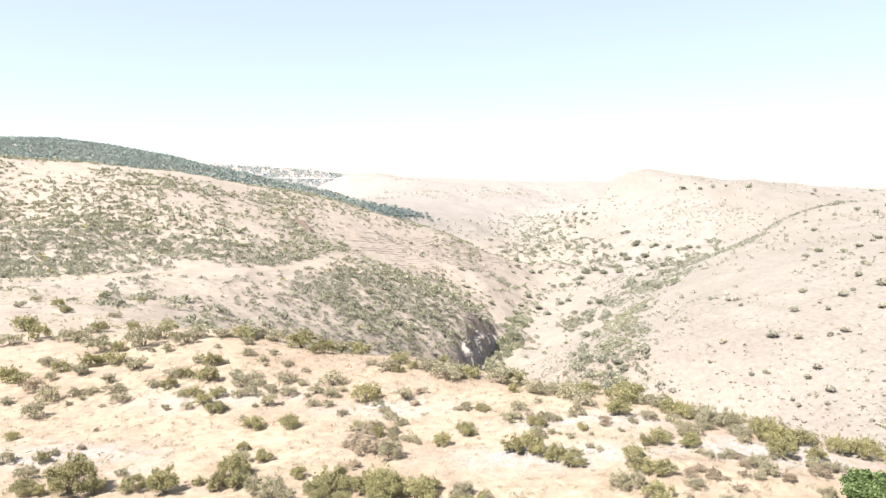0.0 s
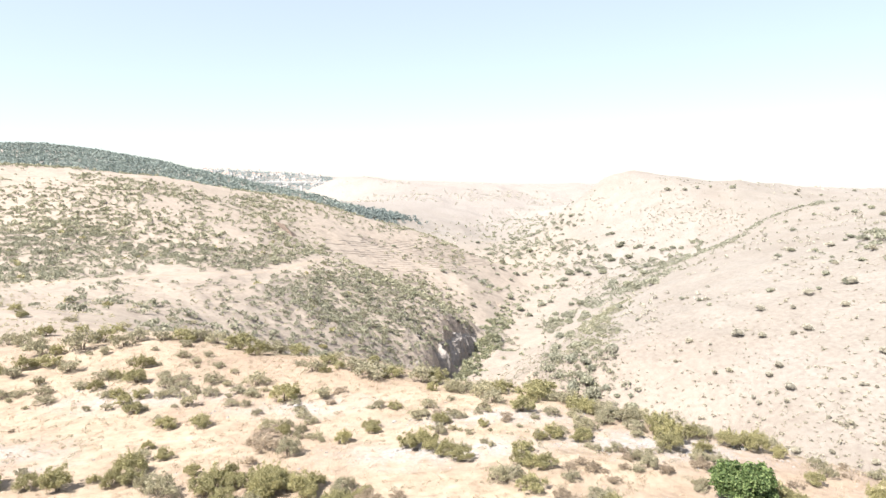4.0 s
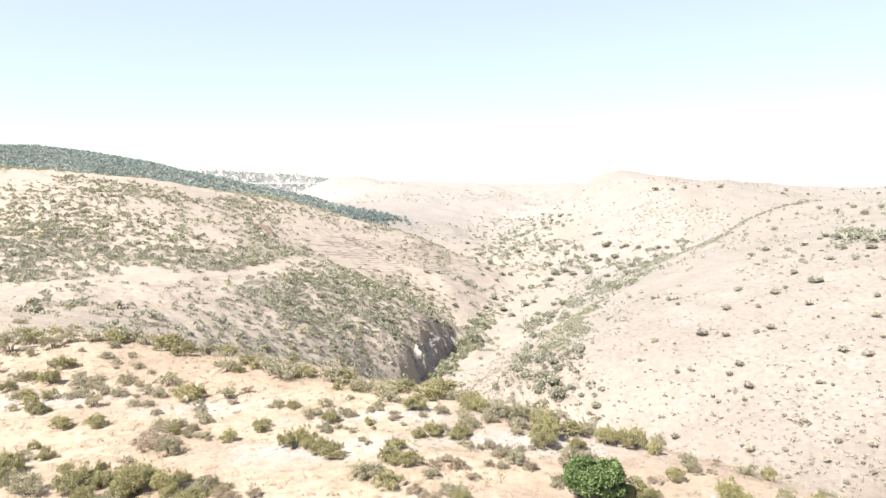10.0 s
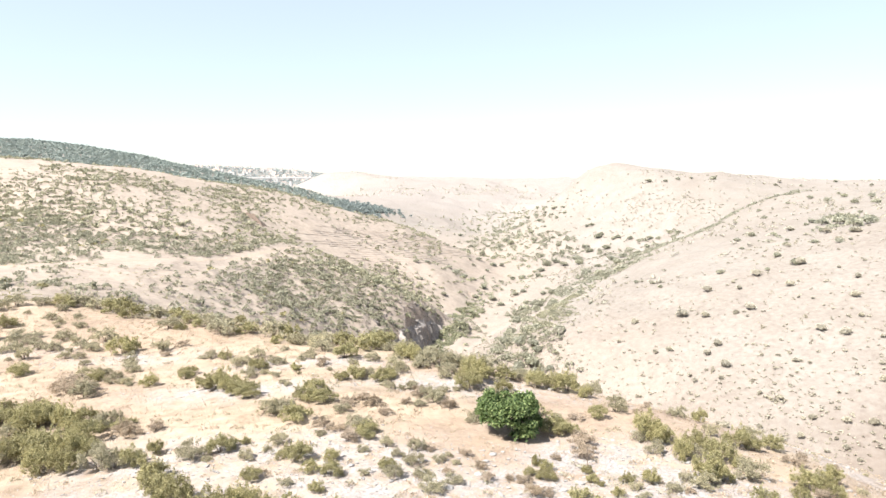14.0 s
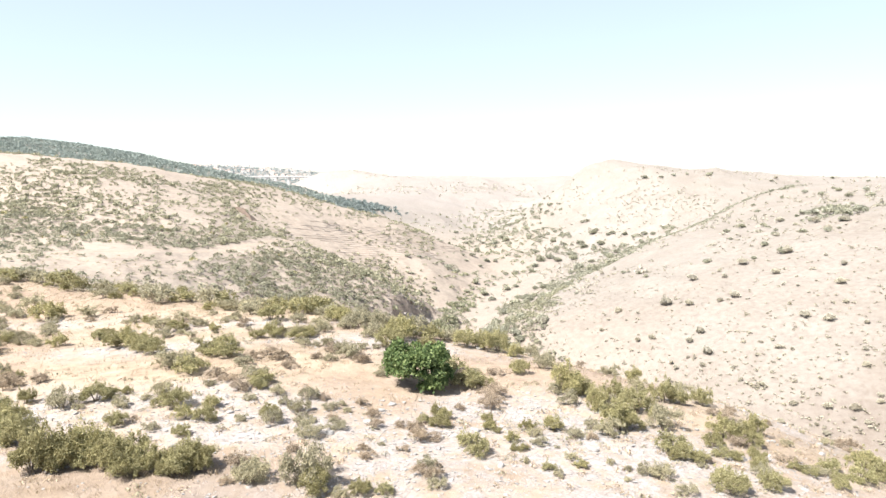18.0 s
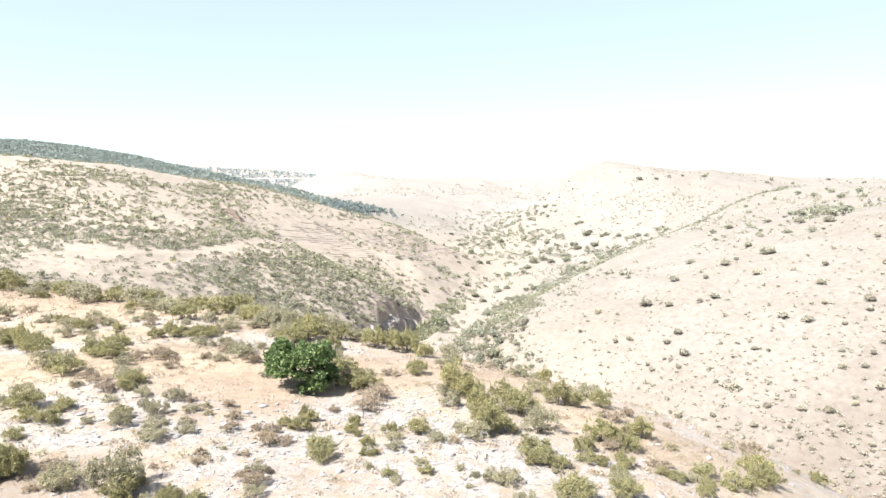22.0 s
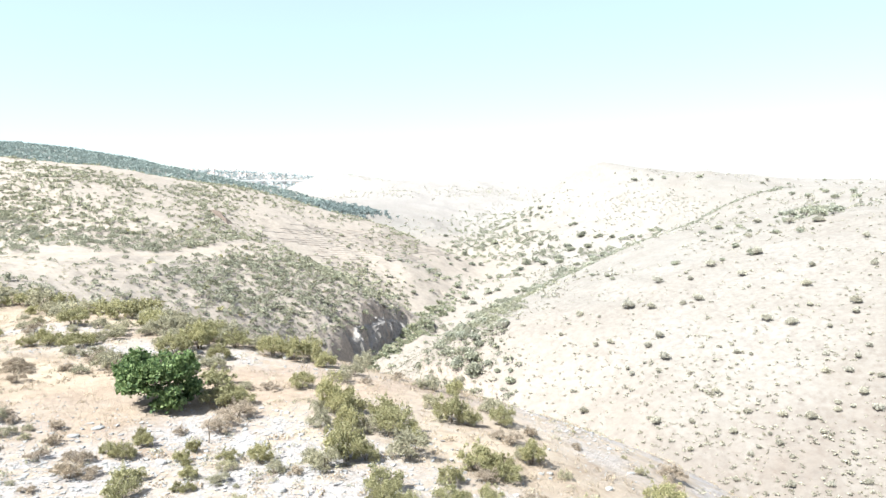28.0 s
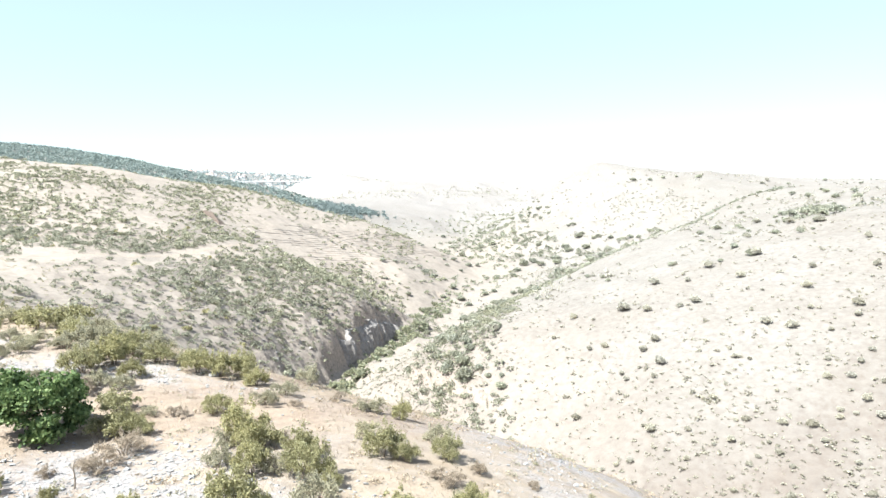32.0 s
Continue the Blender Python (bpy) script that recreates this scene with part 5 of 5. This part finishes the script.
draw_patches = [(70, 372, 6, -8, 3, 22, 1), (82, 341, 0, -13, 3, 16, 1), (58, 252, -1, -14, 4, 25, 0.9), (53, 206, 7, -8, 1, 7, 0.8), (46, 220, 2, -9, 4, 23, 0.6), (49, 193, 9, -6, 1, 4, 0.7), (61, 203, 3, -2, 1, 4, 0.5), (68, 234, 3, -12, 3, 14, 0.5), (200, 294, -1, -14, 12, 20, 0.9), (42, 203, 7, -10, 0, 16, 0.5), (49, 187, 7, -8, 0, 6, 0.4), (56, 171, 7, -5, 2, 24, 0.3), (41, 345, 9, 3, 0, 24, 0.6)]
pts = patches(draw_patches, R, 0.22)
scatter("fold_bushes", pts, R.choice([1.2, 2.0, 3.0, 4.2], len(pts)) * R.uniform(0.8, 1.1, len(pts)), LEAF_HILL, "olive-green bushes crowding a fold of the slope", "bushes", 60, 0.22, 0.85, 34)


# ---- stones and grass on the plateau ----
def stone_mesh(rng, flat=0.6):
    """An angular weathered block, about 1 m across."""
    bm = bmesh.new()
    bmesh.ops.create_icosphere(bm, subdivisions=2, radius=0.5)
    cuts = rng.normal(size=(6, 3))
    cuts /= np.linalg.norm(cuts, axis=1)[:, None]
    for v in bm.verts:
        p = np.array(v.co)
        for c in cuts:
            over = p @ c - 0.36
            if over > 0:
                p = p - c * over * 0.9
        v.co = Vector(p * (1 + 0.05 * rng.normal())) * 1.15
        v.co.z *= flat
    me = bpy.data.meshes.new("limestone_rock")
    bm.to_mesh(me)
    bm.free()
    me.materials.append(LIMESTONE)
    return me


def lay_rocks():
    rng = np.random.default_rng(44)
    kinds = [stone_mesh(rng, f) for f in (0.45, 0.55, 0.7, 0.4, 0.6)]
    placed = 0
    while placed < 150:
        cx, cy, rx, ry, k = NEAR_LEDGES[rng.integers(0, len(NEAR_LEDGES))]
        x, y = cx + rng.normal() * rx * 0.7, cy + rng.normal() * ry * 0.7
        if y < 18 or x > 55:
            continue
        size = float(np.clip(rng.lognormal(-1.4, 0.45), 0.15, 0.65))
        ob = new("limestone_rock", kinds[placed % 5])
        z = float(height([x], [y])[0])
        ob.matrix_basis = Matrix.Translation((x, y, z + size * 0.06)) @ Matrix.Rotation(rng.uniform(0, 6.28), 4, "Z") @ Matrix.Diagonal((size, size * rng.uniform(0.6, 1.0), size * rng.uniform(0.6, 1.0), 1))
        tagged(ob, "pale weathered limestone rock lying in dry grass", "rock", "rocks on the plateau")
        placed += 1


lay_rocks()


def rubble():
    """Small stones strewn over the ledges, as one piece."""
    rng = np.random.default_rng(45)
    pts = []
    for cx, cy, rx, ry, k in NEAR_LEDGES:
        n = int(1100 * k * math.sqrt(rx * ry) / 4)
        pts.append(np.c_[cx + rng.normal(size=n) * rx * 0.75, cy + rng.normal(size=n) * ry * 0.75])
    pts.append(np.c_[rng.uniform(-45, 50, 1500), rng.uniform(18, 85, 1500)])
    pts = np.vstack(pts)
    size = np.clip(rng.lognormal(-3.0, 0.5, len(pts)), 0.025, 0.18)
    strew("limestone_rubble", pts, size, LIMESTONE, "small pale stones strewn over the ground", rng)


def strew(name, pts, size, material, label, rng):
    """Angular stones set into the ground."""
    z = height(pts[:, 0], pts[:, 1])
    corner = np.array([(x, y, w) for w in (-0.3, 0.35) for x, y in ((-0.5, -0.4), (0.5, -0.5), (0.45, 0.5), (-0.4, 0.45))])
    c = corner[None] * (1 + 0.35 * rng.normal(size=(len(pts), 8, 3)))
    a = rng.uniform(0, 6.28, len(pts))[:, None]
    x = (c[..., 0] * np.cos(a) - c[..., 1] * np.sin(a)) * size[:, None] + pts[:, :1]
    y = (c[..., 0] * np.sin(a) + c[..., 1] * np.cos(a)) * size[:, None] + pts[:, 1:]
    v = np.stack([x, y, c[..., 2] * size[:, None] * 0.9 + z[:, None]], -1).reshape(-1, 3)
    q = np.array([(4, 5, 6, 7), (0, 1, 5, 4), (1, 2, 6, 5), (2, 3, 7, 6), (3, 0, 4, 7)])
    f = (q[None] + 8 * np.arange(len(pts))[:, None, None]).reshape(-1, 4)
    tagged(new(name, mesh_of(name, v, f, material)), label, "stones", kind="stuff")


rubble()
strew("cliff_boulders", bare_rock, np.clip(R.lognormal(-0.5, 0.5, len(bare_rock)), 0.3, 1.7), CLIFF_ROCK, "broken brown rocks on the steep bank", R)


def dry_grass():
    """Tufts of straw-coloured blades over the plateau."""
    rng = np.random.default_rng(46)
    n = 34000
    x, y = rng.uniform(-50, 54, n), 16 + 78 * rng.random(n) ** 1.3
    keep = (rng.random(n) < 0.55 + 0.6 * fbm(x, y, 7, 3, 81)) & (stone_cover(x, y) < 0.4)
    x, y = x[keep], y[keep]
    z, n, b = height(x, y), int(keep.sum()), 7
    cx, cy = x[:, None] + rng.normal(size=(n, b)) * 0.16, y[:, None] + rng.normal(size=(n, b)) * 0.16
    a, tall, lean = rng.uniform(0, 6.28, (n, b)), rng.uniform(0.06, 0.24, (n, b)), rng.normal(size=(n, b, 2)) * 0.12
    wx, wy = np.cos(a) * 0.016, np.sin(a) * 0.016
    zz = np.repeat(z[:, None], b, 1) - 0.03
    v = np.stack([np.stack([cx - wx, cy - wy, zz], -1), np.stack([cx + wx, cy + wy, zz], -1),
                  np.stack([cx + lean[..., 0], cy + lean[..., 1], zz + tall], -1)], 2).reshape(-1, 3)
    f = np.arange(len(v)).reshape(-1, 3)
    tagged(new("dry_grass", mesh_of("dry_grass", v, f, STRAW)), "short tufts of straw-yellow dry grass", "grass", kind="stuff")


STRAW = leaf_material("straw", (0.241, 0.189, 0.129), (0.335, 0.271, 0.194), (0.413, 0.344, 0.258), 0.4)
dry_grass()


# ---- the gorge ----
def build_cliff():
    """A craggy rock face along the stream's left bank, with buttresses and cracks."""
    foot = np.array([(4, 256), (6, 260), (8, 266), (13, 280), (17, 294), (22, 310), (25, 320), (27, 330), (30, 340)], float)
    s = np.linspace(0, len(foot) - 1, 170)
    px, py = np.interp(s, np.arange(len(foot)), foot[:, 0]), np.interp(s, np.arange(len(foot)), foot[:, 1])
    nx, ny = np.gradient(py), -np.gradient(px)
    ln = np.hypot(nx, ny)
    nx, ny = nx / ln, ny / ln
    k = np.linspace(0, 1, 46)
    S, K = np.meshgrid(np.arange(170), k)
    length = np.concatenate([[0], np.cumsum(np.hypot(np.diff(px), np.diff(py)))])[S]
    top = np.interp(s, [0, 1.5, 3, 5.5, 7, 8], [-62, -59, -59.5, -61, -67, -74])[S] + 1.5 * fbm(length, K * 0, 9, 3, 91).reshape(S.shape)
    bottom = -79.5
    z = bottom + (top - bottom) * K
    crag = fbm(length, z * 0.55, 11, 5, 93).reshape(S.shape) * 3.4 + fbm(length * 1.8, z * 0.5, 4, 4, 95).reshape(S.shape) * 2.2
    crag = np.round(crag / 0.9) * 0.45 + crag * 0.5
    back = 0.4 - 6.5 * K ** 1.3 + crag * np.sin(np.pi * np.clip(K * 0.9 + 0.1, 0, 1)) ** 0.5
    back = np.where(K > 0.93, back - (K - 0.93) * 90, back)
    x, y = px[S] + nx[S] * back, py[S] + ny[S] * back
    lay = np.clip((K - 0.55) / 0.35, 0, 1)  # its brow runs in under the turf
    z = z * (1 - lay) + np.minimum(z, height(x, y).reshape(z.shape) + 0.8 - 2.2 * K + 0.35 * crag) * lay
    v = np.stack([x, y, z], -1).reshape(-1, 3)
    i, j = np.meshgrid(np.arange(45), np.arange(169), indexing="ij")
    f = np.stack([i * 170 + j, i * 170 + j + 1, (i + 1) * 170 + j + 1, (i + 1) * 170 + j], -1).reshape(-1, 4)
    tagged(new("cliff", mesh_of("cliff", v, f, CLIFF_ROCK)), "brown craggy rock face above the gorge", "cliff", kind="structure")


build_cliff()


def draped_strip(name, line, width, material, label, category, lift=0.1):
    """A strip laid along a line over the ground."""
    line = np.array(line, float)
    s = np.linspace(0, len(line) - 1, 40 * len(line))
    x, y = np.interp(s, np.arange(len(line)), line[:, 0]), np.interp(s, np.arange(len(line)), line[:, 1])
    for _ in range(30):
        x[1:-1], y[1:-1] = (x[:-2] + x[2:] + 2 * x[1:-1]) / 4, (y[:-2] + y[2:] + 2 * y[1:-1]) / 4
    nx, ny = np.gradient(y), -np.gradient(x)
    ln = np.hypot(nx, ny)
    k = np.linspace(-0.5, 0.5, 5)
    X, Y = x[:, None] + (nx / ln)[:, None] * k * width, y[:, None] + (ny / ln)[:, None] * k * width
    edge = (1 - (2 * np.abs(k)) ** 4) * 0.3 - 0.25 + lift
    Z = height(X, Y).reshape(X.shape)
    Z = 0.6 * Z + 0.4 * Z.mean(1, keepdims=True) + edge
    n = len(x)
    i, j = np.meshgrid(np.arange(n - 1), np.arange(4), indexing="ij")
    f = np.stack([i * 5 + j, i * 5 + j + 1, (i + 1) * 5 + j + 1, (i + 1) * 5 + j], -1).reshape(-1, 4)
    v = np.stack([X, Y, Z], -1).reshape(-1, 3)
    return tagged(new(name, mesh_of(name, v, f, material, True)), label, category, kind="structure")


draped_strip("dirt_track", TRACK, 2.8, TRACK_DIRT, "pale dirt track cut along the hillside", "track")


def earth_scar():
    """A raw bank of brown soil where a piece of the hillside has slipped."""
    k = np.linspace(0, 1, 40)
    px, py = -93.0 + 15.5 * k, 418.5 - 12.5 * k + 1.5 * np.sin(np.pi * k)
    foot = height(px, py) - 0.9
    tall = 3.4 * np.sin(np.pi * k) ** 0.6 * (1 + 0.18 * fbm(k * 30, k * 0, 5, 3, 57))
    up = np.linspace(0, 1, 9)
    lean = 0.9 * up ** 1.5
    v = []
    for a in range(len(k)):
        crumble = 0.35 * fbm(up * 9, up * 0 + a * 0.7, 3, 3, 58) * np.sin(np.pi * up)
        v.append(np.stack([px[a] + 0.35 * lean * tall[a] + crumble, py[a] + 0.55 * lean * tall[a], foot[a] + up * tall[a]], -1))
        v.append(np.array([[px[a] + 2.2, py[a] + 4.5, foot[a] + min(tall[a], 1.2)]]))
    v, n = np.vstack(v), 10
    a, b = np.meshgrid(np.arange(len(k) - 1), np.arange(n - 1), indexing="ij")
    f = np.stack([a * n + b, a * n + b + 1, (a + 1) * n + b + 1, (a + 1) * n + b], -1).reshape(-1, 4)
    tagged(new("earth_scar", mesh_of("earth_scar", v, f, RAW_SOIL)), "raw brown earth bank slipped out of the hillside", "bank", kind="structure")


RAW_SOIL = plain_material("raw_brown_soil", (0.075, 0.055, 0.044), (0.135, 0.102, 0.082), 0.8, 0.95, 0.2)
earth_scar()


def terrace_walls():
    """Low ledges of dry stone that follow the strata round the nose of the left hill."""
    rng = np.random.default_rng(52)
    y = np.arange(404, 556, 1.4)
    xs = np.arange(-75, 62, 1.0)
    X, Y = np.meshgrid(xs, y)
    level = height(X, Y).reshape(X.shape) + 0.15 * (Y - 468)
    level = np.minimum.accumulate(level, axis=1)
    for k in range(17):
        want = -34.0 - 1.55 * k
        x = np.array([np.interp(-want, -row, xs) for row in level]) + 0.35 * fbm(y, y * 0 + 40 * k, 14, 3, 53)
        first = int(rng.uniform(0, 30)) + max(0, 22 - 3 * k)
        while first < len(y) - 12:
            last = min(len(y), first + int(rng.uniform(22, 60)))
            sel = slice(first, last)
            px, py = x[sel], y[sel]
            if px.min() > -72 and px.max() < 58:
                tall = 0.13 + 0.18 * fbm(py, px, 5, 3, 54 + k)
                z = height(px, py)
                ring = [(-0.45, -0.5, 0), (-0.3, 0.0, 1), (0.25, 0.05, 1), (0.5, -0.9, 0)]
                v = np.stack([np.stack([px + dx, py - 0.3 * dx, z + dz + up * tall], -1) for dx, dz, up in ring], 1).reshape(-1, 3)
                n = len(px)
                a, b = np.meshgrid(np.arange(n - 1), np.arange(3), indexing="ij")
                f = np.stack([a * 4 + b, a * 4 + b + 1, a * 4 + b + 5, a * 4 + b + 4], -1).reshape(-1, 4)
                tagged(new("terrace_wall", mesh_of("terrace_wall", v, f, LEDGE_ROCK)), "low brown ledge of stone along the hillside", "ledge", "ledges of the terraced hill")
            first = last + int(rng.uniform(2, 9))


LEDGE_ROCK = plain_material("brown_ledge_stone", (0.30, 0.245, 0.205), (0.50, 0.415, 0.35), 0.6, 0.9, 0.1)
terrace_walls()


# ---- far away ----
def slab(x0, x1, y0, y1, z0, z1):
    v = [(x, y, z) for z in (z0, z1) for x, y in ((x0, y0), (x1, y0), (x1, y1), (x0, y1))]
    return v, [(3, 2, 1, 0), (4, 5, 6, 7), (0, 1, 5, 4), (1, 2, 6, 5), (2, 3, 7, 6), (3, 0, 4, 7)]


def build_viaduct():
    root = tagged(new("viaduct"), "pale concrete road viaduct on tall piers far down the valley", "bridge")
    deck = part("deck", mesh_of("deck", *slab(-560, -172, 1812, 1826, 8.5, 11.0), CONCRETE), root)
    part("parapet", mesh_of("parapet", *slab(-560, -172, 1811.2, 1812, 9.5, 12.3), CONCRETE), root)
    part("parapet", mesh_of("parapet", *slab(-560, -172, 1826, 1826.8, 9.5, 12.3), CONCRETE), root)
    for x in (-457, -402, -347, -292, -237):
        ground = float(height([x], [1819])[0])
        part("pier", mesh_of("pier", *slab(x - 3.0, x + 3.0, 1815, 1823, min(ground - 4, -12), 8.5), CONCRETE), root)
        part("pier_head", mesh_of("pier_head", *slab(x - 4.2, x + 4.2, 1812.5, 1825.5, 6.5, 8.6), CONCRETE), root)


build_viaduct()


def build_town():
    """White houses among trees on the farthest ridge."""
    rng = np.random.default_rng(60)
    for k in range(110):
        y = 2180 + 560 * rng.random()
        x = 10 - y * rng.uniform(0.165, 0.335)
        z = float(height([x], [y])[0])
        w, d, h = rng.uniform(7, 14), rng.uniform(7, 11), rng.choice([5, 6.5, 8, 10.5])
        root = tagged(new("house"), "small white town house on a far ridge", "house", "houses of the far town")
        v, f = slab(x - w / 2, x + w / 2, y - d / 2, y + d / 2, z - 3, z + h)
        part("wall", mesh_of("wall", v, f, HOUSE_STONE), root)
        if rng.random() < 0.45:
            v = [(x - w / 2 - 0.5, y - d / 2 - 0.5, z + h), (x + w / 2 + 0.5, y - d / 2 - 0.5, z + h), (x + w / 2 + 0.5, y + d / 2 + 0.5, z + h), (x - w / 2 - 0.5, y + d / 2 + 0.5, z + h),
                 (x - w / 4, y, z + h + 3), (x + w / 4, y, z + h + 3)]
            quad = [(0, 1, 5, 4), (2, 3, 4, 5), (1, 2, 5, 5), (3, 0, 4, 4)]
            part("roof", mesh_of("roof", v, quad[:2], ROOF_TILE), root)
        else:
            v, f = slab(x - w / 2 - 0.3, x + w / 2 + 0.3, y - d / 2 - 0.3, y + d / 2 + 0.3, z + h, z + h + 0.8)
            part("roof", mesh_of("roof", v, f, HOUSE_STONE), root)
        v, f = slab(x - w * 0.3, x - w * 0.05, y - d / 2 - 0.12, y - d / 2 + 0.3, z + h * 0.35, z + h * 0.65)
        part("window", mesh_of("window", v, f, DARK_GLASS), root)


DARK_GLASS = plain_material("dark_window", (0.05, 0.06, 0.07), (0.09, 0.10, 0.11), 0.5, 0.2)
build_town()
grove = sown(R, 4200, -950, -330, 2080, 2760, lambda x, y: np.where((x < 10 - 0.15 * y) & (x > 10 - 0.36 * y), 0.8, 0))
# these trees carry the haze of the ridge in their colour
scatter("town_trees", grove, R.uniform(5, 9, len(grove)), LEAF_FAR, "trees between the houses of the far town, paled with painted haze", "trees", 18, 0.5, 0.6, 9)


def dead_sapling(x, y):
    """A bare little trunk with a few twigs."""
    root = tagged(new("dead_sapling"), "thin leafless dead sapling standing on limestone", "sapling")
    root.location = (x, y, float(height([x], [y])[0]))
    v, f = tube([(0, 0, -0.1), (0.03, 0.02, 0.35), (-0.03, 0.05, 0.75), (0.05, 0.03, 1.05)], [0.035, 0.03, 0.02, 0.008])
    part("trunk", mesh_of("trunk", v, f, BARK, True), root)
    for a, z in ((0.3, 0.5), (2.6, 0.62), (4.4, 0.72), (1.4, 0.85), (3.5, 0.4)):
        v, f = tube([(0, 0, z), (0.16 * math.cos(a), 0.16 * math.sin(a), z + 0.14), (0.34 * math.cos(a), 0.34 * math.sin(a), z + 0.22)], [0.014, 0.01, 0.004], 4)
        part("twig", mesh_of("twig", v, f, BARK, True), root)


dead_sapling(31.3, 36.6)
